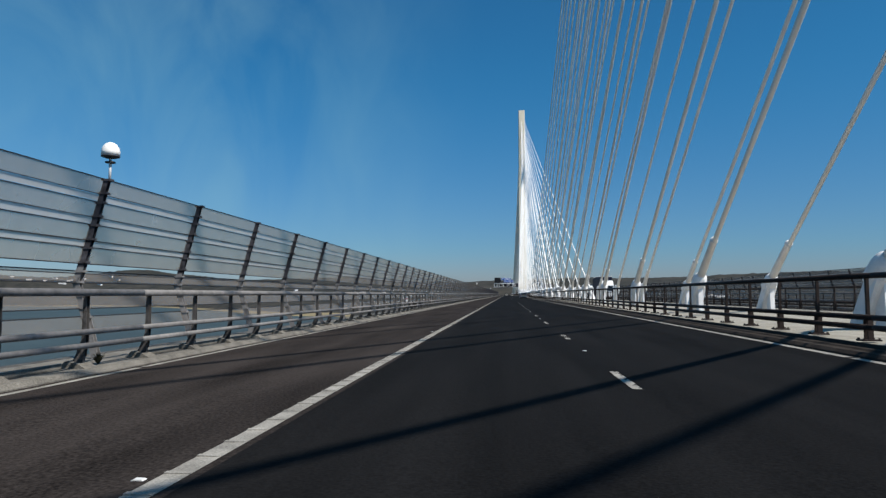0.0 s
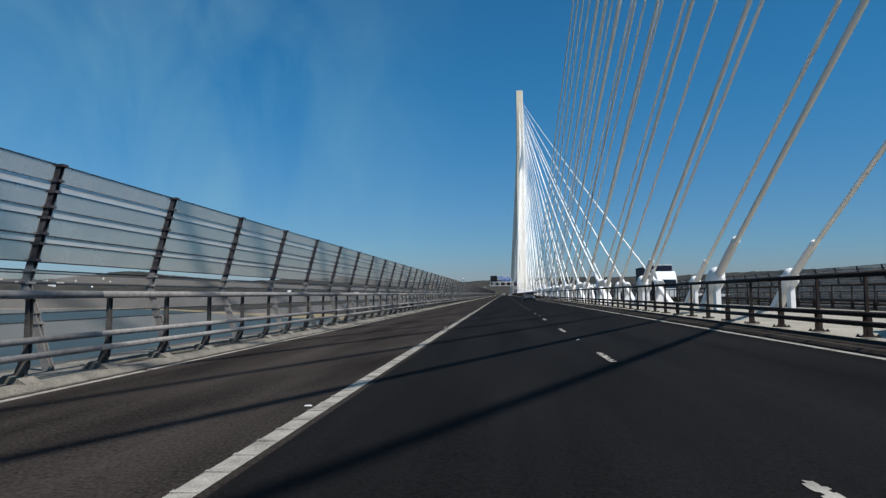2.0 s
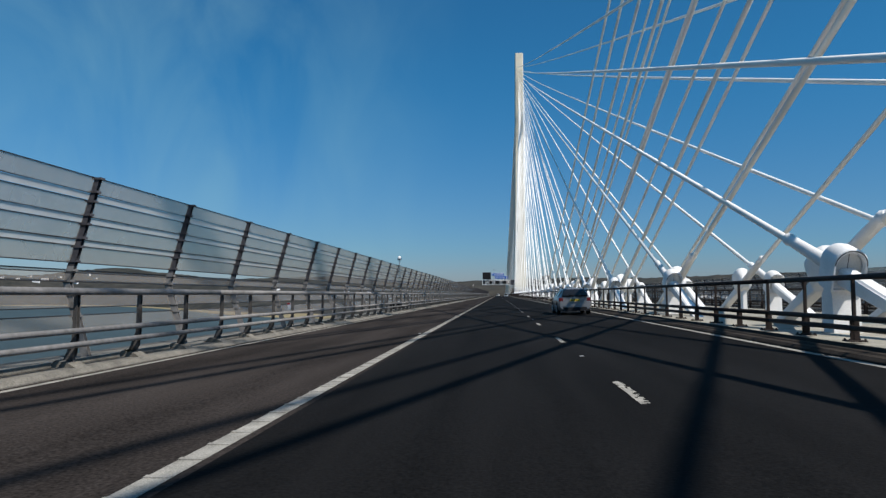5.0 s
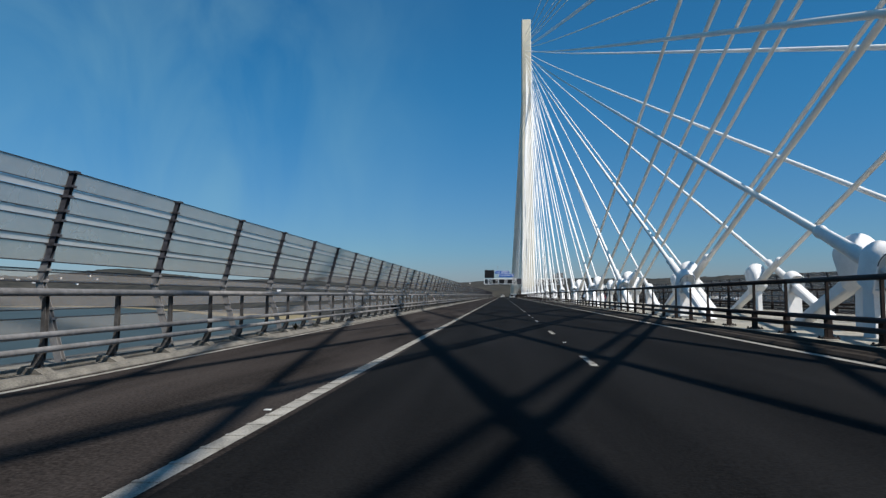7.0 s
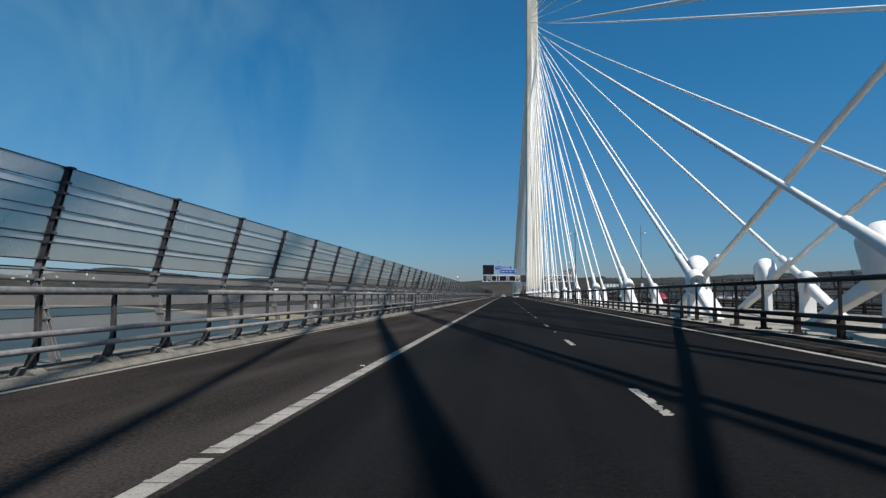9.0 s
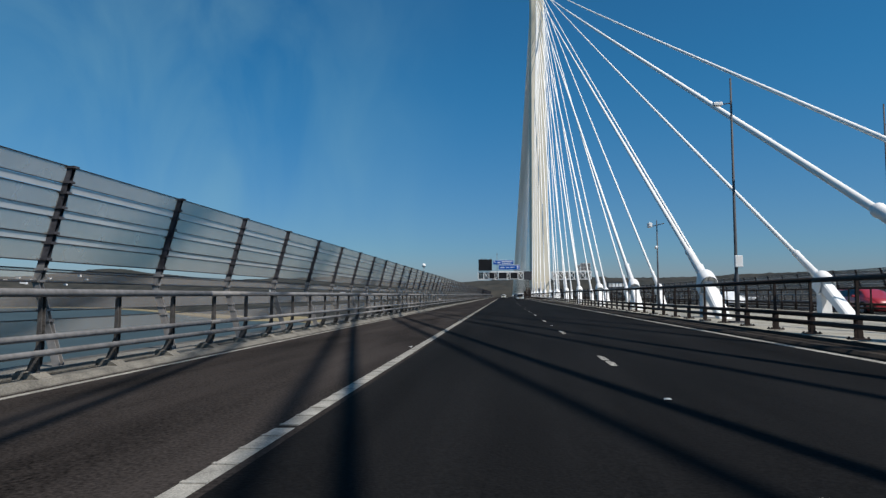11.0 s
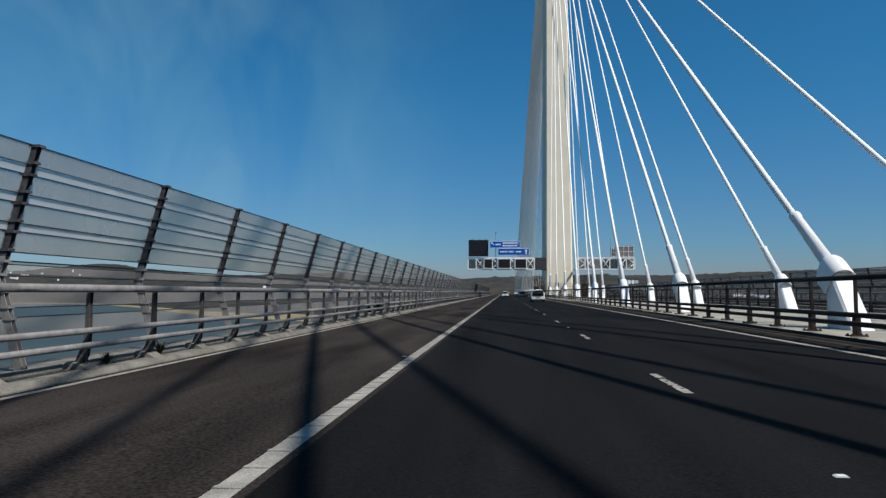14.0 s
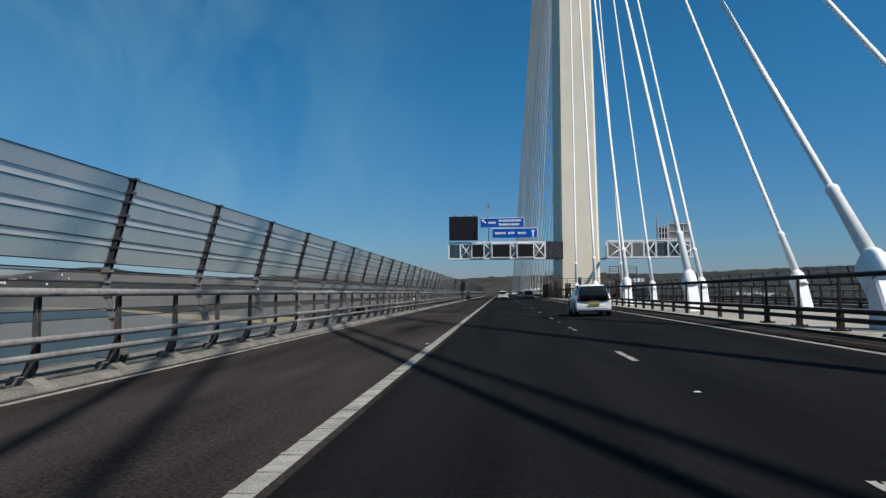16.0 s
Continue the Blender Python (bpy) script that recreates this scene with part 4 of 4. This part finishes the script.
# ---- sign gantry at the tower ----
def gantry():
    y0, zb, zt = 511.5, 6.85, 9.55
    g_ = thing("sign_gantry", (0, y0, 0), "white steel truss gantry with motorway signs", "sign gantry")
    depth = 1.6
    left_bays = [-9.25, -7.3, -5.4, -3.5, -2.15, 1.0, 2.1, 4.85, 6.75]
    right_bays = [16.9 + 13.6 * k / 7 for k in range(8)]
    for bays, crossed, zigzag in ((left_bays, (1, 7), (3, 5)), (right_bays, (1, 3, 5), (0, 6))):
        xa, xb = bays[0], bays[-1]
        for yy in (0, depth):
            for z in (zb, zt):
                bm = bmesh.new()
                box(bm, (xa, yy - 0.12, z - 0.13), (xb, yy + 0.12, z + 0.13), 0.01)
                part("chord", bm, M_HOOD, g_)
            for x in bays:
                bm = bmesh.new()
                box(bm, (x - 0.12, yy - 0.10, zb), (x + 0.12, yy + 0.10, zt), 0.008)
                part("upright", bm, M_HOOD, g_)
            for k, (x, x2) in enumerate(zip(bays, bays[1:])):
                zm = (zb + zt) / 2
                ways = [((x, zb), (x2, zt)), ((x, zt), (x2, zb))] if k in crossed else [((x, zb), (x2, zm)), ((x, zt), (x2, zm))] if k in zigzag else []
                for (x_, z_), (x2_, z2_) in ways:
                    bm = bmesh.new()
                    sweep(bm, [(x_, yy, z_), (x2_, yy, z2_)], 0.095, 6)
                    part("brace", bm, M_HOOD, g_)
        bm = bmesh.new()
        box(bm, (xa + 0.1, depth - 0.30, zb + 0.1), (xb - 0.1, depth - 0.26, zt - 0.25))
        part("mesh_panel", bm, M_MESH, g_, "grey mesh guard panel")
        bm = bmesh.new()
        box(bm, (xa, 0.1, zb - 0.06), (xb, depth - 0.1, zb - 0.01))
        part("walkway", bm, M_GALV, g_, "grey grating walkway")
    bm = bmesh.new()
    box(bm, (-9.15, -0.35, 9.95), (-4.35, 0.35, 13.95), 0.05)
    vms = part("message_panel", bm, M_BLACK, g_, "blank black matrix message panel")
    bm = bmesh.new()
    for k in range(3):
        box(bm, (-8.3 + 1.6 * k, -0.1, 13.95), (-7.9 + 1.6 * k, 0.1, 14.2))
    part("top_fittings", bm, M_GALV, vms)
    for x0, x1, z0, z1 in ((-3.95, 3.35, 12.05, 13.65), (-2.0, 5.55, 10.25, 11.9)):
        bm = bmesh.new()
        box(bm, (x0, -0.20, z0), (x1, -0.10, z1), 0.03)
        sign = part("sign_plate", bm, M_SIGNWHITE, g_, "blue direction sign with white border")
        bm = bmesh.new()
        box(bm, (x0 + 0.08, -0.216, z0 + 0.08), (x1 - 0.08, -0.203, z1 - 0.08))
        part("sign_face", bm, M_BLUE, sign)
        h_ = z1 - z0
        bm = bmesh.new()
        if x0 < -3:
            rows = [(x0 + 1.35, x0 + 2.6, 0.5), (x0 + 3.1, x0 + 6.8, 0.7), (x0 + 3.1, x0 + 6.5, 0.3)]
            prism(bm, [(x0 + 0.3, z1 - 0.25), (x0 + 0.75, z1 - 0.25), (x0 + 0.62, z1 - 0.40), (x0 + 1.05, z1 - 0.85), (x0 + 0.92, z1 - 0.98), (x0 + 0.48, z1 - 0.54), (x0 + 0.3, z1 - 0.70)], -0.228, -0.219)
        else:
            rows = [(x0 + 0.5, x0 + 2.4, 0.5), (x0 + 2.7, x0 + 3.9, 0.5), (x0 + 4.3, x0 + 5.6, 0.5)]
            xm = x1 - 0.75
            prism(bm, [(xm, z1 - 0.2), (xm + 0.38, z1 - 0.65), (xm + 0.13, z1 - 0.65), (xm + 0.13, z0 + 0.2), (xm - 0.13, z0 + 0.2), (xm - 0.13, z1 - 0.65), (xm - 0.38, z1 - 0.65)], -0.228, -0.219)
        part("arrow", bm, M_SIGNWHITE, sign, "white direction arrow")
        for xa, xb, u in rows:
            x = xa
            k = 0
            while x < xb - 0.1:
                wd = (0.30, 0.22, 0.34, 0.26)[k % 4]
                zz = z0 + h_ * u
                bm = bmesh.new()
                box(bm, (x, -0.228, zz - 0.17), (min(xb, x + wd), -0.219, zz + 0.17))
                part("sign_bar", bm, M_SIGNWHITE, sign)
                x += wd + 0.08
                k += 1
    for xa, wide in ((-5.3, 1.85), (-1.95, 2.85), (2.2, 2.55)):
        bm = bmesh.new()
        box(bm, (xa, -0.35, 7.15), (xa + wide, -0.12, 9.2), 0.03)
        sig = part("lane_signal", bm, M_BLACK, g_, "blank black lane signal")
        bm = bmesh.new()
        for x in (xa - 0.12, xa + wide + 0.06):
            box(bm, (x - 0.03, -0.36, 6.85), (x + 0.13, -0.1, 9.75))
        for z in (6.98, 9.24):
            box(bm, (xa - 0.1, -0.37, z), (xa + wide + 0.12, -0.1, z + 0.12))
        part("signal_frame", bm, M_HOOD, sig, "white frame")
    bm = bmesh.new()
    sweep(bm, [(-2.55, 0.4, 9.6), (-2.55, 0.4, 15.7)], 0.07, 8)
    box(bm, (-2.7, 0.25, 15.6), (-2.4, 0.55, 15.95), 0.03)
    part("mast", bm, M_GALV, g_)
    for xa, xb, za, zb2 in ((25.2, 26.6, 9.6, 11.9), (26.8, 30.3, 9.6, 12.5)):
        bm = bmesh.new()
        box(bm, (xa, 0.2, za), (xb, 0.8, zb2), 0.04)
        cab = part("back_panel", bm, M_POST if xa < 26 else M_GALV, g_, "grey back of a message panel")
        bm = bmesh.new()
        for k in range(4):
            x = xa + (xb - xa) * k / 3
            box(bm, (x - 0.04, 0.1, za - 0.1), (x + 0.04, 0.19, zb2 + 0.15))
        for z in (za + 0.3, (za + zb2) / 2, zb2 - 0.2):
            box(bm, (xa - 0.1, 0.08, z - 0.04), (xb + 0.1, 0.11, z + 0.04))
        part("panel_frame", bm, M_HOOD, cab, "white frame bars")
    bm = bmesh.new()
    sweep(bm, [(25.0, 0.5, 9.6), (25.0, 0.5, 14.3)], 0.06, 8)
    part("mast", bm, M_GALV, g_)
    bm = bmesh.new()
    box(bm, (6.9, -0.05, zb - 0.1), (9.7, 2.4, zt + 0.1), 0.04)
    part("tower_bay", bm, M_POST, g_, "dark grey box bay fixed to the tower")
    # bracket beams to the tower
    for xa, xb in ((8.9, 9.6), (16.6, 17.1)):
        bm = bmesh.new()
        box(bm, (xa, 1.5, zb - 0.1), (xb, 5.6, zb + 0.15), 0.03)
        part("tower_bracket", bm, M_GALV, g_, "grey steel bracket beam on the tower")
    return g_


gantry()


# ---- masts and cabinets on the central reserve ----
def mast(x, y, top, kind):
    m_ = thing("mast", (x, y, ZC), "slender dark steel mast with small instruments", "mast", "masts on the reserve")
    bm = bmesh.new()
    sweep(bm, [(0, 0, 0), (0, 0, 1.6), (0, 0, 1.7), (0, 0, top)], [0.08, 0.08, 0.055, 0.032], 10)
    part("pole", bm, M_POLE, m_)
    bm = bmesh.new()
    box(bm, (-0.25, -0.25, 0.0), (0.25, 0.25, 0.05), 0.01)
    part("base_plate", bm, M_POST, m_)
    bm = bmesh.new()
    if kind == "camera":
        sweep(bm, [(-0.55, 0, top - 0.45), (0.45, 0, top - 0.2)], 0.03, 6)
        part("arm", bm, M_POST, m_)
        bm = bmesh.new()
        box(bm, (-0.56, -0.24, top - 0.46), (-0.32, 0.2, top - 0.16), 0.06)
        part("camera_head", bm, M_HOOD, m_, "white camera head")
        bm = bmesh.new()
        sweep(bm, [(-0.1, -0.1, top - 1.8), (-0.1, -0.1, top - 1.62)], [0.07, 0.09], 12)
        part("lamp_ball", bm, M_HOOD, m_, "small white ball fitting")
    else:
        sgn = 1 if kind == "right" else -1
        sweep(bm, [(0, 0, top - 0.9), (sgn * 0.45, 0, top - 0.95)], 0.02, 6)
        part("arm", bm, M_POST, m_)
        bm = bmesh.new()
        box(bm, (min(sgn * 0.3, sgn * 0.62), -0.08, top - 1.0), (max(sgn * 0.3, sgn * 0.62), 0.08, top - 0.86), 0.03)
        part("sensor", bm, M_HOOD, m_, "small white sensor")
        bm = bmesh.new()
        box(bm, (-0.1, -0.22, 1.9), (0.16, -0.08, 2.3), 0.02)
        part("control_box", bm, M_HOOD, m_)
    return m_


mast(16.0, 305.4, 9.1, "right")
mast(7.8, 299.8, 8.6, "left")
mast(9.3, 318.0, 5.6, "camera")


def cabinet(x, y, wide, tall):
    c = thing("equipment_cabinet", (x, y, ZC), "grey steel equipment cabinet by the tower foot", "cabinet", "cabinets by the tower")
    bm = bmesh.new()
    box(bm, (-wide / 2, -0.4, 0), (wide / 2, 0.4, tall), 0.03)
    body = part("body", bm, M_GALV, c)
    for sgn in (-1, 1):
        bm = bmesh.new()
        box(bm, (sgn * wide / 4 - wide / 5, -0.42, 0.1), (sgn * wide / 4 + wide / 5, -0.402, tall - 0.1), 0.01)
        part("door", bm, M_POST, body)
    return c


def railing(x0, y0, x1, y1, tall):
    """A guard railing of stacked bars round the tower foot."""
    r_ = thing("access_railing", (x0, y0, ZC), "brown grey steel access railing round the tower", "railing", "railings by the tower")
    dx, dy = x1 - x0, y1 - y0
    n_ = max(2, int(math.hypot(dx, dy) / 1.3))
    for k in range(n_ + 1):
        bm = bmesh.new()
        sweep(bm, [(dx * k / n_, dy * k / n_, 0), (dx * k / n_, dy * k / n_, tall)], 0.05, 6)
        part("post", bm, M_RUST, r_)
    z = 0.4
    while z < tall + 0.01:
        bm = bmesh.new()
        sweep(bm, [(0, 0, z), (dx, dy, z)], 0.04, 6)
        part("bar", bm, M_RUST, r_)
        z += 0.4
    return r_


railing(7.7, 512.6, 18.6, 512.6, 3.2)
railing(7.7, 508.0, 8.9, 508.0, 3.6)
railing(7.7, 508.0, 7.7, 534.0, 2.4)
railing(8.9, 508.0, 8.9, 514.5, 3.6)
railing(17.5, 508.0, 18.6, 508.0, 3.6)
railing(18.6, 508.0, 18.6, 534.0, 2.4)
railing(17.5, 514.0, 22.0, 514.0, 5.2)
railing(17.5, 517.0, 22.0, 517.0, 4.0)
railing(6.9, 515.0, 9.4, 515.0, 4.4)
cabinet(8.9, 513.6, 1.2, 2.9)
cabinet(10.6, 513.8, 0.9, 2.4)
cabinet(16.8, 510.0, 1.6, 2.6)
cabinet(12.2, 512.0, 0.8, 3.4)
cabinet(19.4, 515.0, 2.2, 3.2)

# ---- water and land ----
bm = bmesh.new()
bmesh.ops.create_circle(bm, cap_ends=True, radius=4850, segments=128)
w = tagged(part("water", bm, M_WATER), "teal sea water of the wide firth", "water", kind="structure")
w.location = (0, 100, WATER_Z)


BEARINGS = [(-180, 2500, 110), (-120, 3000, 130), (-80, 2300, 150), (-45, 1500, 165), (-22, 1250, 172), (-8, 1000, 150), (0, 900, 130),
            (8, 1050, 130), (16, 1650, 150), (24, 2050, 160), (30, 3100, 178), (36, 3900, 190), (50, 4200, 200), (90, 4250, 140), (130, 3600, 130), (180, 2500, 110)]
RIM = 4800.0
BEACH = 0.10                        # share of the way from shore to rim that is flat sand


def shore_at(az):
    """Distance of the shore and height of the hills on a bearing, in degrees to the west of north."""
    for (a0, s0, h0), (a1, s1, h1) in zip(BEARINGS, BEARINGS[1:]):
        if a0 <= az <= a1:
            u = (az - a0) / (a1 - a0)
            q = radians(az)
            return (s0 + (s1 - s0) * u) * (1 + 0.10 * noise.noise((math.cos(q) * 9, math.sin(q) * 9, 3.0))), h0 + (h1 - h0) * u


def land_point(az, r):
    shore, hill = shore_at(az)
    q = radians(az)
    x, y = -math.sin(q) * r, 100 + math.cos(q) * r
    u = max(0.0, min(1.0, (r - shore) / (RIM - shore)))
    u = max(0.0, (u - BEACH) / (1 - BEACH))
    z = hill * (1 - (1 - u) ** 1.7) * (1 + 0.35 * noise.noise((x / 700, y / 700, 0)))
    z += 9 * noise.noise((x / 170, y / 170, 5)) * min(1, u * 4) + 4 * noise.noise((x / 60, y / 60, 8)) * min(1, u * 6)
    z += 9 * max(0.0, noise.noise((x / 21, y / 21, 2)) + 0.25 * noise.noise((x / 150, y / 150, 6))) * min(1, u * 6)
    z += 34 * math.exp(-((x - 145) / 95) ** 2 - ((y - 1130) / 110) ** 2)      # a knoll beside the far end of the bridge
    z += 68 * math.exp(-((x + 20) / 260) ** 2 - ((y - 1200) / 95) ** 2) * (1 + 0.12 * noise.noise((x / 90, y / 90, 4)))      # the brow that the road runs into
    return Vector((x, y, WATER_Z + 1.5 + max(0.0, z) - 3 * (r <= shore)))


def land():
    """Shores and hills round the water."""
    bm = bmesh.new()
    cols, nr = [], 46
    ways = [-180 + 2 * i for i in range(66)] + [-48 + 0.14 * i for i in range(686)] + [48 + 2 * i for i in range(66)]
    for az in ways:
        shore = shore_at(az)[0]
        cols.append([bm.verts.new(land_point(az, shore + (RIM - shore) * (j / nr) ** 1.6)) for j in range(nr + 1)])
    for az, a, b in zip(ways, cols, cols[1:] + cols[:1]):
        for j in range(nr):
            f = bm.faces.new((a[j], b[j], b[j + 1], a[j + 1]))
            f.smooth, f.material_index = True, int(j < 11 and 14 < az < 60 or j < 3 and abs(az) > 12)
    bmesh.ops.recalc_face_normals(bm, faces=bm.faces[:])
    shore_ = part("ground", bm, M_LAND)
    shore_.data.materials.append(M_SAND)
    tagged(shore_, "hazy brown and green wooded shore hills", "land", kind="structure")


land()


def house(az, r, wide, tall, turn):
    """A far white house with a pitched roof on the shore hills."""
    h_ = thing("house", land_point(az, r) - Vector((0, 0, 3)), "small white house far off on the wooded shore", "house", "houses on the far shore")
    h_.rotation_euler = (0, 0, radians(turn))
    bm = bmesh.new()
    box(bm, (-wide / 2, -5, 0), (wide / 2, 5, tall + 3))
    part("wall", bm, M_HOOD, h_)
    bm = bmesh.new()
    prism(bm, [(-5.6, tall + 2.9), (5.6, tall + 2.9), (0, tall + 6)], -wide / 2 - 0.5, wide / 2 + 0.5, "x")
    part("roof", bm, M_POST, h_, "dark pitched roof")
    return h_


for k in range(7):
    house(-16.4 - 0.34 * k, 2080 + 25 * math.sin(k * 2.1), random.uniform(14, 24), random.uniform(6, 9), random.uniform(-20, 20))
for k in range(9):
    house(3.5 + 1.9 * k, 1900 + 120 * math.sin(k * 1.7) + 110 * k, random.uniform(12, 22), random.uniform(5, 8), random.uniform(-30, 30))
for k in range(10):
    house(32.5 + 0.75 * k + 0.3 * math.sin(k * 5.1), 4420 + 130 * math.sin(k * 2.3), random.uniform(18, 46), random.uniform(6, 12), random.uniform(-40, 40))


def works_building(x, y):
    """A long flat-roofed building of dark frames and white bays on the knoll by the bridge end."""
    base = max(land_point(math.degrees(math.atan2(-(x + dx), y + dy - 100)), math.hypot(x + dx, y + dy - 100)).z for dx in (-18, 0, 18) for dy in (-6, 6)) - 1.0
    b_ = thing("works_building", (x, y, base), "pale flat-roofed building with dark framing above the shore", "building")
    for z0, z1, x0, x1 in ((0, 6.0, -20, 20), (6.5, 12.5, -8, 13)):
        bm = bmesh.new()
        box(bm, (x0, -6, z0), (x1, 6, z1), 0.1)
        storey = part("storey", bm, M_GALV, b_)
        bm = bmesh.new()
        box(bm, (x0 - 0.6, -6.6, z1), (x1 + 0.6, 6.6, z1 + 0.5), 0.05)
        part("roof", bm, M_POST, b_, "dark flat roof with an overhang")
        n_ = int((x1 - x0) / 4)
        for k in range(n_):
            xa = x0 + (x1 - x0) * (k + 0.12) / n_
            xb = x0 + (x1 - x0) * (k + 0.88) / n_
            bm = bmesh.new()
            box(bm, (xa, -6.12, z0 + 0.6), (xb, -6.02, z1 - 0.4))
            part("bay", bm, M_WHITE if (k * 7) % 4 else M_ENDPLATE, storey)
    return b_


works_building(138, 1118)
